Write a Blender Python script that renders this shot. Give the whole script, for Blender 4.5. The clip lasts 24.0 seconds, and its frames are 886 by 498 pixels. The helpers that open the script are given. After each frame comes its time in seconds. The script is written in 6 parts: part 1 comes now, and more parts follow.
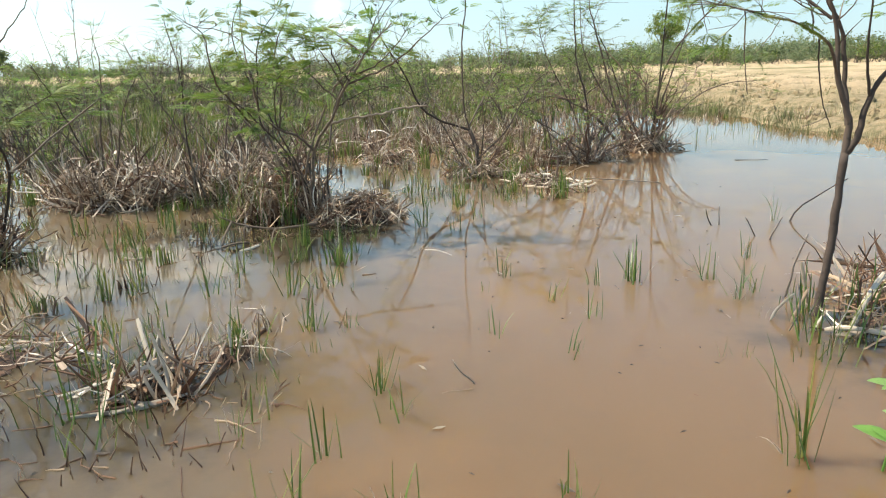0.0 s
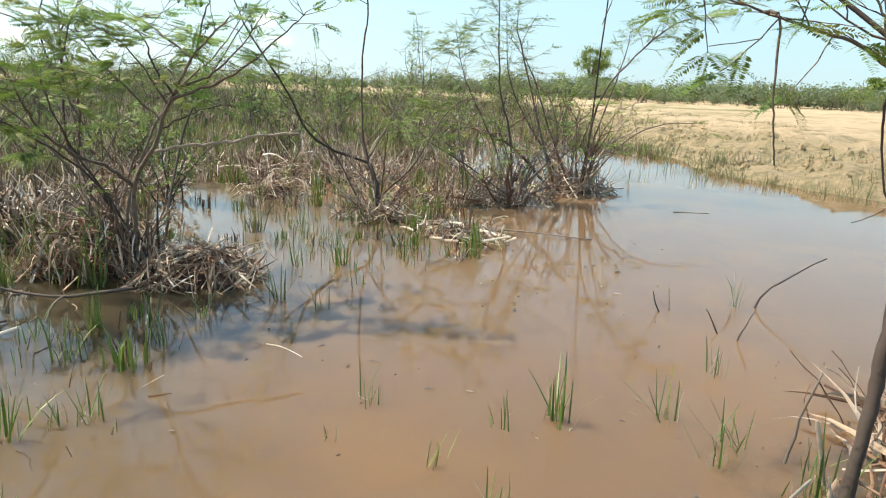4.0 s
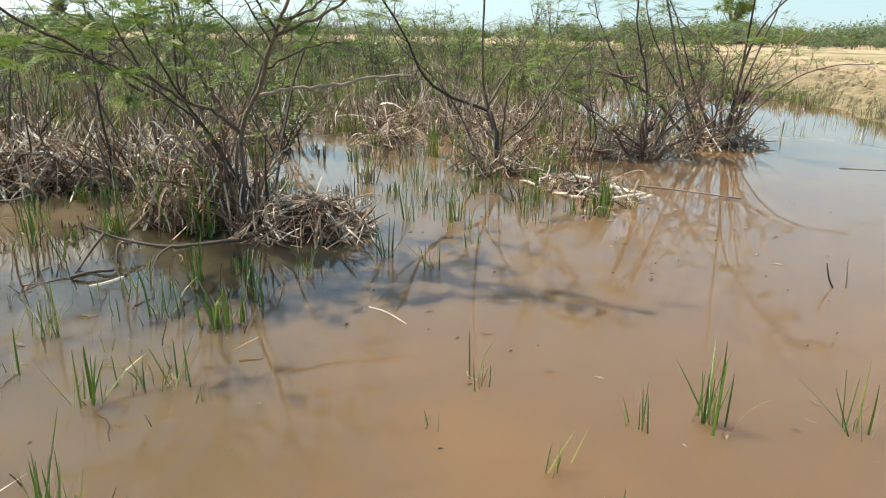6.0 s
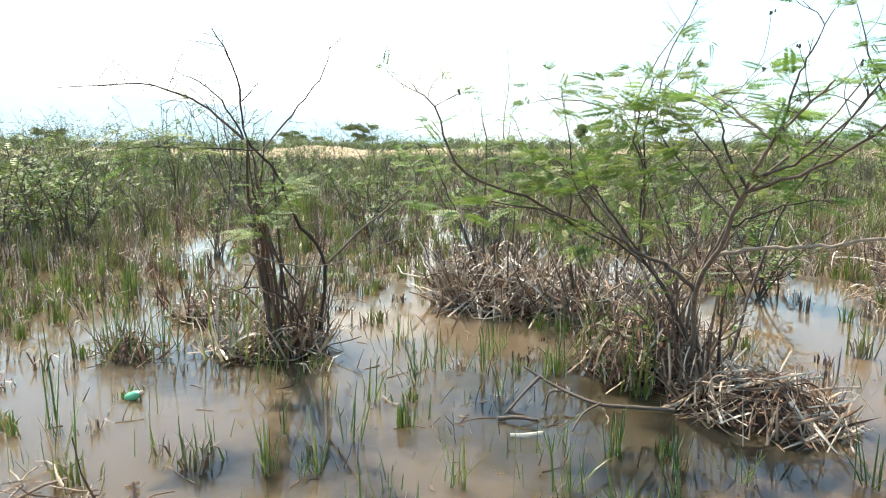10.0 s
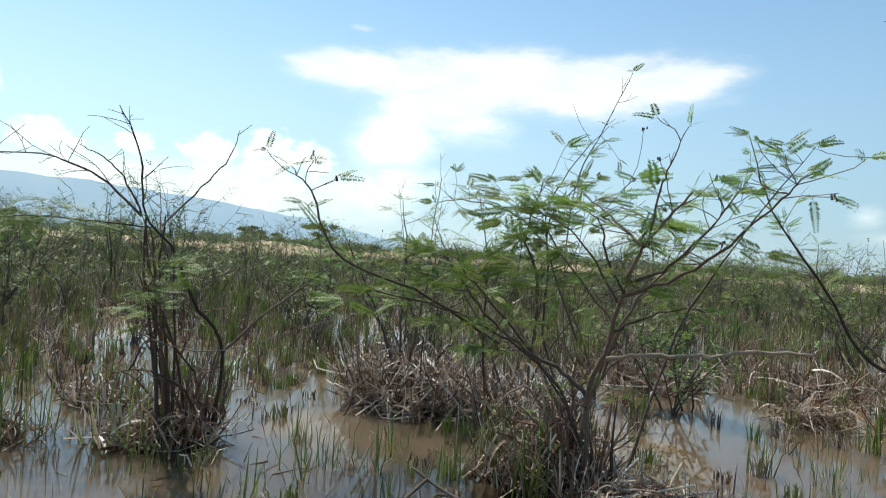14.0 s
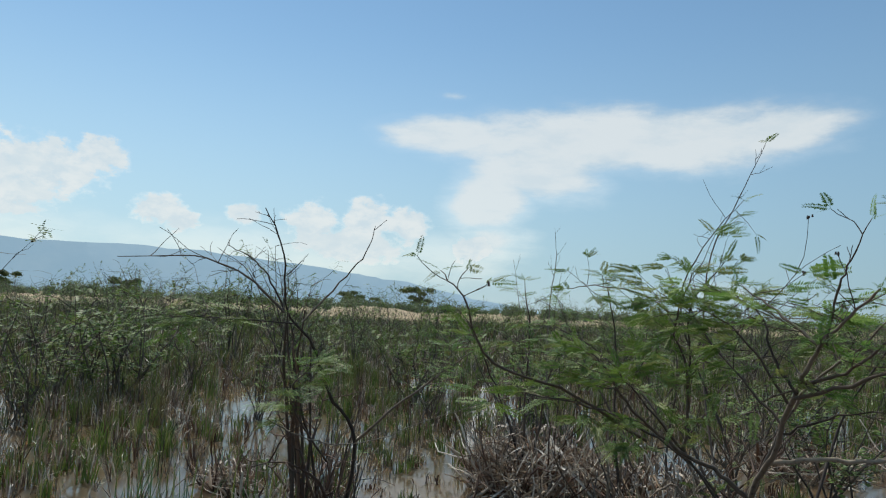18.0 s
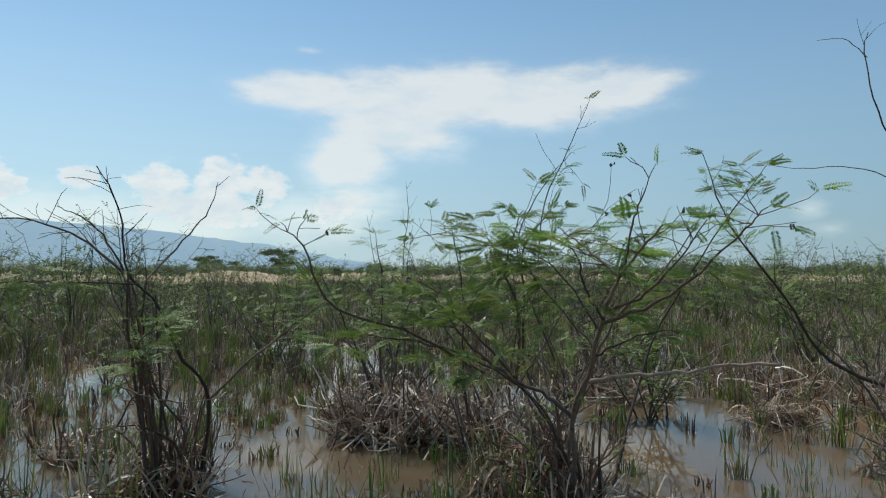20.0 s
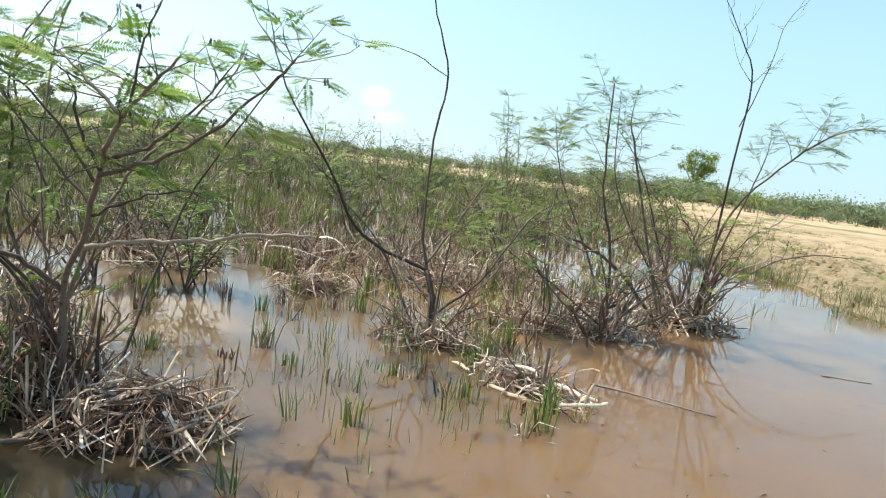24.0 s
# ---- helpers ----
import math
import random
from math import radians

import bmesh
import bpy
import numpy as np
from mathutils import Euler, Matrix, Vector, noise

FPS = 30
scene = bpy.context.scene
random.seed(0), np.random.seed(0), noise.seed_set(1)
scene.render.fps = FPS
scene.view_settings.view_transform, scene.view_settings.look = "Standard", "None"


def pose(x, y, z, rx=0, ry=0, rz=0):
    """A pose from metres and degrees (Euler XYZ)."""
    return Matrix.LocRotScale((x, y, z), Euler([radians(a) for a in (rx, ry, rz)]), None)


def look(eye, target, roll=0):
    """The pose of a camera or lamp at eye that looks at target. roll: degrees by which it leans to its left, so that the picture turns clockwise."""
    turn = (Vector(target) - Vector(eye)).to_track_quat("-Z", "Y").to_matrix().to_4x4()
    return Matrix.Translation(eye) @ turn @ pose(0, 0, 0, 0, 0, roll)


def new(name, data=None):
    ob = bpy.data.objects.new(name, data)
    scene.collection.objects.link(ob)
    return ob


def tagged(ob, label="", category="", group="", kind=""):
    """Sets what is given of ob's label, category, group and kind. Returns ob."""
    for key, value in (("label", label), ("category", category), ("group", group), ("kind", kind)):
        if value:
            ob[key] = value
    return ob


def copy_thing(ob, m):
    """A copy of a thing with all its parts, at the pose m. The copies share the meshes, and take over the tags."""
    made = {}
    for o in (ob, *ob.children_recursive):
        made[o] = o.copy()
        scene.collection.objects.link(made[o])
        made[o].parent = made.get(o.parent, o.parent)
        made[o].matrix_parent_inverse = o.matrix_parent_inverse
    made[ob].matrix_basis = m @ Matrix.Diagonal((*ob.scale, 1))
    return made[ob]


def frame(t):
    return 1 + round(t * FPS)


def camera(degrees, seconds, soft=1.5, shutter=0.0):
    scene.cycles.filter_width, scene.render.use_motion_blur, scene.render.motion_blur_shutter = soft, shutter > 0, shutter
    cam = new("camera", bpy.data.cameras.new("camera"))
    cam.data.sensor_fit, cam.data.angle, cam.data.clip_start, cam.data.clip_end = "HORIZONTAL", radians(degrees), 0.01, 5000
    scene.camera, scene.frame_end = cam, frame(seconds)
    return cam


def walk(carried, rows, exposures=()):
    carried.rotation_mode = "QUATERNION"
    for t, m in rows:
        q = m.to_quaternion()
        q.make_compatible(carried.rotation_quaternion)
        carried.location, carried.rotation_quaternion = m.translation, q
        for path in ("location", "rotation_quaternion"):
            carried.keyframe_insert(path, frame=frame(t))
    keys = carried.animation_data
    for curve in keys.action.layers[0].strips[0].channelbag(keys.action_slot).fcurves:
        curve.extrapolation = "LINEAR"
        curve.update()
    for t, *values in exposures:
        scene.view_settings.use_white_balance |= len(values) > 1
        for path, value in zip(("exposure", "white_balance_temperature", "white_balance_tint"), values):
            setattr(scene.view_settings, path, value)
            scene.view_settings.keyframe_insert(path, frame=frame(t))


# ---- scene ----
cam = camera(67.2, 24.0, 1.15)
PATH = [
    (0, (0.144, 1.276, 1.388), (0.124, 3.204, 0.859), -1.5),
    (0.5, (0.164, 1.298, 1.394), (0.062, 3.229, 0.886), -2.7),
    (1, (0.22, 1.495, 1.354), (0.229, 3.436, 0.874), -1.9),
    (1.5, (0.233, 1.796, 1.255), (0.147, 3.73, 0.754), -2.3),
    (2, (0.157, 1.969, 1.418), (-0.005, 3.882, 0.857), -2.4),
    (2.5, (0.145, 2.045, 1.464), (-0.036, 3.976, 0.977), -0.8),
    (3, (0.3, 2.304, 1.397), (0.218, 4.251, 0.946), 0.7),
    (3.5, (0.511, 2.624, 1.388), (0.712, 4.562, 0.938), 2.3),
    (5.5, (0.549, 3.158, 1.324), (0.627, 5.074, 0.754), 1.1),
    (6, (0.545, 3.313, 1.281), (0.395, 5.212, 0.671), 1.1),
    (6.5, (0.491, 3.512, 1.304), (0.07, 5.347, 0.628), 1.4),
    (6.8, (0.451, 3.499, 1.4), (-0.265, 5.268, 0.802), -0.3),
    (7, (0.429, 3.494, 1.44), (-0.382, 5.241, 0.901), 0.3),
    (7.5, (0.393, 3.513, 1.432), (-0.593, 5.187, 0.956), 1.3),
    (8, (0.396, 3.575, 1.41), (-0.835, 5.093, 0.986), 1.0),
    (8.5, (0.463, 3.697, 1.418), (-0.909, 5.099, 1.027), 0.8),
    (9, (0.501, 3.814, 1.466), (-0.896, 5.198, 1.1), 0.8),
    (9.5, (0.505, 3.834, 1.469), (-0.868, 5.246, 1.124), 0.4),
    (11.5, (0.646, 3.94, 1.454), (-0.878, 5.232, 1.37), -1.9),
    (12, (0.705, 3.989, 1.443), (-0.753, 5.356, 1.366), -1.3),
    (12.5, (0.744, 3.981, 1.441), (-0.569, 5.484, 1.301), -0.5),
    (13, (0.737, 3.974, 1.444), (-0.551, 5.498, 1.306), 0.5),
    (13.5, (0.699, 3.997, 1.461), (-0.656, 5.467, 1.41), 1.3),
    (14, (0.768, 4.076, 1.406), (-0.56, 5.571, 1.423), 3.8),
    (14.5, (0.725, 4.149, 1.396), (-0.578, 5.663, 1.294), 3.6),
    (15, (0.695, 3.96, 1.415), (-0.791, 5.296, 1.333), 3.3),
    (15.5, (0.648, 3.916, 1.481), (-0.909, 5.171, 1.443), 1.2),
    (16, (0.52, 3.896, 1.54), (-1.063, 5.116, 1.593), 2.1),
    (16.5, (0.471, 3.893, 1.554), (-1.105, 5.121, 1.651), 3.3),
    (17, (0.407, 3.955, 1.591), (-1.183, 5.161, 1.723), 3.9),
    (17.5, (0.494, 3.937, 1.577), (-1.06, 5.184, 1.755), 3.6),
    (19.6, (0.661, 3.969, 1.548), (-0.736, 5.398, 1.645), 0.0),
    (20, (0.756, 3.901, 1.52), (-0.481, 5.471, 1.588), 0.0),
    (20.5, (0.884, 3.956, 1.543), (0.027, 5.763, 1.561), 0.3),
    (21, (0.901, 3.974, 1.47), (0.318, 5.887, 1.441), 0.6),
    (21.5, (0.882, 4.04, 1.478), (0.417, 5.983, 1.391), 0.6),
    (22, (0.814, 4.222, 1.45), (0.33, 6.159, 1.328), 1.6),
    (22.5, (0.709, 4.447, 1.418), (0.197, 6.376, 1.289), 3.2),
    (23, (0.704, 4.491, 1.454), (0.377, 6.446, 1.186), 6.0),
    (23.5, (0.758, 4.484, 1.455), (0.591, 6.451, 1.135), 7.3),
    (24, (0.761, 4.49, 1.485), (0.689, 6.473, 1.232), 7.7),
]
EXPOSURES = [(0, 0.81, 7400, 8), (3, 0.84, 7300, 8), (6, 0.76, 7400, 8), (7, 1.18, 7300, 8), (9.5, 1.3, 7200, 8), (12, 0.12, 6550, 7), (13, 0.32, 6800, 7), (14, 0.08, 6600, 6), (15, 0.18, 6600, 6), (17, -0.36, 6350, 5), (19.5, -0.48, 6350, 5), (21, 0.0, 6600, 7), (22, 0.43, 6900, 7), (23, 0.70, 6950, 7), (24, 0.82, 7050, 8)]
walk(cam, [(t, look(eye, target, roll)) for t, eye, target, roll in PATH], EXPOSURES)

# ---- light: a high sun ahead on the left, a clear tropical sky ----
SUN_AZ, SUN_EL = -82.0, 58.0
world = bpy.data.worlds.new("sky")
scene.world = world
world.use_nodes = True
wn = world.node_tree.nodes
sky = wn.new("ShaderNodeTexSky")
sky.sky_type, sky.sun_disc = "NISHITA", False
sky.sun_elevation, sky.sun_rotation = radians(SUN_EL), radians(SUN_AZ % 360)
sky.air_density, sky.dust_density, sky.ozone_density = 1.0, 0.1, 0.0
hue = wn.new("ShaderNodeMix")
hue.data_type, hue.blend_type = "RGBA", "MULTIPLY"
hue.inputs[0].default_value, hue.inputs[7].default_value = 1.0, (1.0, 1.13, 1.12, 1)
world.node_tree.links.new(sky.outputs[0], hue.inputs[6])
world.node_tree.links.new(hue.outputs[2], wn["Background"].inputs[0])
wn["Background"].inputs[1].default_value = 0.145
sun = new("sun", bpy.data.lights.new("sun", "SUN"))
sun.data.energy, sun.data.angle, sun.data.color = 5.0, radians(0.5), (1.0, 0.95, 0.87)
sun_from = Vector((math.sin(radians(SUN_AZ)) * math.cos(radians(SUN_EL)), math.cos(radians(SUN_AZ)) * math.cos(radians(SUN_EL)), math.sin(radians(SUN_EL))))
sun.matrix_world = look(sun_from * 50, (0, 0, 0))

# ---- materials ----
def nodes_of(name):
    m = bpy.data.materials.new(name)
    m.use_nodes = True
    return m, m.node_tree.nodes, m.node_tree.links, m.node_tree.nodes["Principled BSDF"]


def mixed(n, l, fac, a, b, how="MIX"):
    k = n.new("ShaderNodeMix")
    k.data_type, k.blend_type = "RGBA", how
    for sock, v in ((k.inputs[0], fac), (k.inputs[6], a), (k.inputs[7], b)):
        if isinstance(v, (int, float)):
            sock.default_value = v
        elif isinstance(v, tuple):
            sock.default_value = (*v, 1)
        else:
            l.new(v, sock)
    return k.outputs[2]


def noised(n, l, scale, detail=4.0, rough=0.6, coord="Object"):
    tc, k = n.new("ShaderNodeTexCoord"), n.new("ShaderNodeTexNoise")
    k.inputs["Scale"].default_value, k.inputs["Detail"].default_value, k.inputs["Roughness"].default_value = scale, detail, rough
    l.new(tc.outputs[coord], k.inputs["Vector"])
    return k.outputs["Fac"]


def stepped(n, l, value, low, high):
    k = n.new("ShaderNodeMapRange")
    k.interpolation_type = "SMOOTHSTEP"
    k.inputs[1].default_value, k.inputs[2].default_value = low, high
    l.new(value, k.inputs[0])
    return k.outputs[0]


def plant_mat(name, dark, light, third, scale=25.0, rough=0.7, see_through=0.0, by="object", bump=0.3, patch=None):
    """Bark, straw or leaf: three colours picked by a random value for each piece, broken up by grain."""
    m, n, l, b = nodes_of(name)
    if by == "object":
        r = n.new("ShaderNodeObjectInfo").outputs["Random"]
    else:
        r = n.new("ShaderNodeNewGeometry").outputs["Random Per Island"]
    grain = noised(n, l, scale)
    c = mixed(n, l, r, dark, light)
    pick = n.new("ShaderNodeMath")
    pick.operation = "FRACT"
    mul = n.new("ShaderNodeMath")
    mul.operation, mul.inputs[1].default_value = "MULTIPLY", 7.31
    l.new(r, mul.inputs[0])
    l.new(mul.outputs[0], pick.inputs[0])
    c = mixed(n, l, stepped(n, l, pick.outputs[0], 0.62, 0.9), c, third)
    c = mixed(n, l, stepped(n, l, grain, 0.52, 0.8), c, tuple(0.55 * x for x in dark))
    if patch:
        c = mixed(n, l, stepped(n, l, noised(n, l, 0.5, 4, 0.6), 0.52, 0.7), c, mixed(n, l, r, tuple(0.5 * x for x in patch), patch))
    l.new(c, b.inputs["Base Color"])
    b.inputs["Roughness"].default_value = rough
    b.inputs["Specular IOR Level"].default_value = 0.45
    if bump:
        k = n.new("ShaderNodeBump")
        k.inputs["Strength"].default_value, k.inputs["Distance"].default_value = bump, 0.004
        l.new(grain, k.inputs["Height"])
        l.new(k.outputs[0], b.inputs["Normal"])
    if see_through:
        t, mx = n.new("ShaderNodeBsdfTranslucent"), n.new("ShaderNodeMixShader")
        l.new(c, t.inputs[0])
        mx.inputs[0].default_value = see_through
        l.new(b.outputs[0], mx.inputs[1])
        l.new(t.outputs[0], mx.inputs[2])
        l.new(mx.outputs[0], n["Material Output"].inputs[0])
    return m


BARK = plant_mat("dark_bark", (0.05, 0.036, 0.029), (0.125, 0.09, 0.07), (0.19, 0.148, 0.115), 30, 0.85, 0, "object", 0.6)
BARK_FAR = plant_mat("dark_bark_far", (0.055, 0.041, 0.032), (0.15, 0.115, 0.09), (0.26, 0.215, 0.165), 30, 0.85, 0, "island", 0)
SHOOT = plant_mat("brown_shoot", (0.085, 0.05, 0.036), (0.22, 0.135, 0.095), (0.32, 0.25, 0.185), 30, 0.8, 0, "object", 0.4)
GREY_WOOD = plant_mat("bleached_wood", (0.20, 0.16, 0.12), (0.33, 0.28, 0.22), (0.42, 0.37, 0.30), 30, 0.85)
STRAW = plant_mat("dead_reed", (0.20, 0.13, 0.085), (0.60, 0.48, 0.37), (0.82, 0.74, 0.64), 9, 0.38, 0.28)
BLEACHED = plant_mat("bleached_reed", (0.42, 0.33, 0.24), (0.60, 0.51, 0.40), (0.73, 0.65, 0.54), 12, 0.4, 0.1)
STRAW_FAR = plant_mat("dead_reed_far", (0.13, 0.08, 0.053), (0.52, 0.40, 0.29), (0.80, 0.70, 0.57), 14, 0.5, 0.10, "island", 0)
RUST_FAR = plant_mat("rotting_reed_far", (0.07, 0.035, 0.022), (0.23, 0.125, 0.075), (0.42, 0.31, 0.21), 20, 0.8, 0.1, "island", 0)
# Distance haze is mixed into the paler green of the far woods.
TREE_LEAF_FAR = plant_mat("haze_tinted_woods_leaf", (0.13, 0.18, 0.09), (0.18, 0.23, 0.12), (0.22, 0.24, 0.14), 0.3, 0.7, 0.4, "island", 0)
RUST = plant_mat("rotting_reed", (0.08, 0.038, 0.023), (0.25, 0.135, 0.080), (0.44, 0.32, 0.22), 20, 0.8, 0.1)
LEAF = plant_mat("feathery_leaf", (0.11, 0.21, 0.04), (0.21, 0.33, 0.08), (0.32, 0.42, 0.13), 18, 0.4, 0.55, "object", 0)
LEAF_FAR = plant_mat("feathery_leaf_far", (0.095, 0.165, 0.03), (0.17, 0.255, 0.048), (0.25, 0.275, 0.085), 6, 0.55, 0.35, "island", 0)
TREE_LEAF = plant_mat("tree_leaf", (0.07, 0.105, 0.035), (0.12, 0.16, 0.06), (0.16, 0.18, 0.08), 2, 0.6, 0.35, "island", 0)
SEDGE = plant_mat("green_sedge", (0.045, 0.10, 0.018), (0.12, 0.19, 0.035), (0.26, 0.27, 0.08), 20, 0.38, 0.3, "object", 0)
SEDGE_FAR = plant_mat("green_sedge_far", (0.055, 0.105, 0.018), (0.20, 0.275, 0.052), (0.36, 0.31, 0.13), 9, 0.36, 0.22, "island", 0, (0.26, 0.20, 0.10))
DRY_GRASS = plant_mat("bank_grass", (0.10, 0.13, 0.045), (0.20, 0.20, 0.09), (0.36, 0.30, 0.17), 9, 0.6, 0.25, "island", 0)
BROAD = plant_mat("broad_leaf", (0.10, 0.22, 0.04), (0.16, 0.32, 0.07), (0.20, 0.34, 0.10), 20, 0.45, 0.35)


def litter_mat():
    m, n, l, b = nodes_of("rotting_litter")
    g = noised(n, l, 35, 6)
    c = mixed(n, l, stepped(n, l, g, 0.35, 0.68), (0.022, 0.012, 0.008), (0.12, 0.066, 0.04))
    l.new(c, b.inputs["Base Color"])
    b.inputs["Roughness"].default_value = 0.9
    k = n.new("ShaderNodeBump")
    k.inputs["Strength"].default_value, k.inputs["Distance"].default_value = 1.0, 0.03
    l.new(g, k.inputs["Height"])
    l.new(k.outputs[0], b.inputs["Normal"])
    return m


LITTER = litter_mat()


def water_mat():
    """Silty brown water: opaque with mud, glossy on top, with faint ripples, stained patches and painted-in shade."""
    m, n, l, b = nodes_of("muddy_water")
    big, small = noised(n, l, 0.55, 5, 0.55), noised(n, l, 3.0, 6, 0.65)
    c = mixed(n, l, stepped(n, l, big, 0.48, 0.65), (0.150, 0.094, 0.052), (0.168, 0.101, 0.049))
    c = mixed(n, l, stepped(n, l, small, 0.55, 0.8), c, (0.13, 0.085, 0.055))
    sep, tc = n.new("ShaderNodeSeparateXYZ"), n.new("ShaderNodeTexCoord")
    l.new(tc.outputs["Object"], sep.inputs[0])
    edge = n.new("ShaderNodeMath")
    edge.operation, edge.inputs[1].default_value, edge.inputs[2].default_value = "MULTIPLY_ADD", 5.0, -3.2
    l.new(big, edge.inputs[0])
    west = n.new("ShaderNodeMath")
    west.operation = "ADD"
    l.new(edge.outputs[0], west.inputs[0])
    l.new(sep.outputs[0], west.inputs[1])
    c = mixed(n, l, stepped(n, l, west.outputs[0], 0.2, -2.4), c, (0.112, 0.082, 0.05))
    # Murky spots, with shade of heaps and dark sedge reflections painted in.
    SHADED_MURK, DIM_REFLECTION = (0.048, 0.037, 0.021), (0.125, 0.085, 0.05)
    for place, wide, tone in (((-1.3, 7.1, 0), 2.3, SHADED_MURK), ((2.48, 4.40, 0), 1.75, SHADED_MURK), ((-1.37, 3.98, 0), 1.75, SHADED_MURK), ((-3.8, 6.1, 0), 1.9, SHADED_MURK), ((-2.1, 5.5, 0), 1.5, SHADED_MURK), ((0.3, 9.4, 0), 2.4, DIM_REFLECTION)):
        spot, murk_shade = n.new("ShaderNodeVectorMath"), n.new("ShaderNodeMath")
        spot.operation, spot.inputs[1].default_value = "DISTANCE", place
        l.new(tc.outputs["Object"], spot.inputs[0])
        murk_shade.operation, murk_shade.inputs[1].default_value = "MULTIPLY_ADD", 1.6
        l.new(small, murk_shade.inputs[0])
        l.new(spot.outputs["Value"], murk_shade.inputs[2])
        c = mixed(n, l, stepped(n, l, murk_shade.outputs[0], wide, wide - 0.8), c, tone)
    l.new(c, b.inputs["Base Color"])
    b.inputs["Roughness"].default_value = 0.02
    b.inputs["Subsurface Weight"].default_value, b.inputs["Subsurface Scale"].default_value = 1.0, 0.6
    b.inputs["Subsurface Radius"].default_value = (1.0, 0.78, 0.58)
    b.inputs["IOR"].default_value = 1.33
    ripple, k = noised(n, l, 4.5, 3, 0.5), n.new("ShaderNodeBump")
    k.inputs["Strength"].default_value, k.inputs["Distance"].default_value = 0.035, 0.01
    l.new(ripple, k.inputs["Height"])
    l.new(k.outputs[0], b.inputs["Normal"])
    return m


WATER = water_mat()


def ground_mat():
    m, n, l, b = nodes_of("sandy_ground")
    big, mid, fine = noised(n, l, 0.06, 5), noised(n, l, 0.7, 6), noised(n, l, 12, 6)
    c = mixed(n, l, fine, (0.45, 0.325, 0.19), (0.61, 0.465, 0.295))
    c = mixed(n, l, stepped(n, l, mid, 0.52, 0.62), c, (0.40, 0.30, 0.175))
    c = mixed(n, l, stepped(n, l, big, 0.52, 0.64), c, (0.20, 0.19, 0.075))
    tc, sep, rise = n.new("ShaderNodeTexCoord"), n.new("ShaderNodeSeparateXYZ"), n.new("ShaderNodeMath")
    l.new(tc.outputs["Object"], sep.inputs[0])
    rise.operation, rise.inputs[1].default_value = "MULTIPLY_ADD", 0.9
    l.new(mid, rise.inputs[0])
    l.new(sep.outputs[2], rise.inputs[2])
    c = mixed(n, l, stepped(n, l, rise.outputs[0], 1.06, 0.84), c, mixed(n, l, stepped(n, l, noised(n, l, 4.0, 8, 0.75), 0.40, 0.62), (0.40, 0.30, 0.175), (0.21, 0.18, 0.09)))
    l.new(c, b.inputs["Base Color"])
    b.inputs["Roughness"].default_value = 0.95
    k = n.new("ShaderNodeBump")
    k.inputs["Strength"].default_value, k.inputs["Distance"].default_value = 1.0, 0.22
    clod = noised(n, l, 5, 8, 0.7)
    l.new(clod, k.inputs["Height"])
    l.new(k.outputs[0], b.inputs["Normal"])
    return m


GROUND = ground_mat()


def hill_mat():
    m, n, l, b = nodes_of("haze_glow_hill")
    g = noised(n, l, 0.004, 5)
    # Air haze is painted on as the ridge's own blue glow.
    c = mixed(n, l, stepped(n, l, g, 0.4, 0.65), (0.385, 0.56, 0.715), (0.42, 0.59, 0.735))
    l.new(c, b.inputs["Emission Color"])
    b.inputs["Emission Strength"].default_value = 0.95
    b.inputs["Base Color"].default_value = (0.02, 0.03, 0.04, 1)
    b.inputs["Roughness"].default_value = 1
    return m


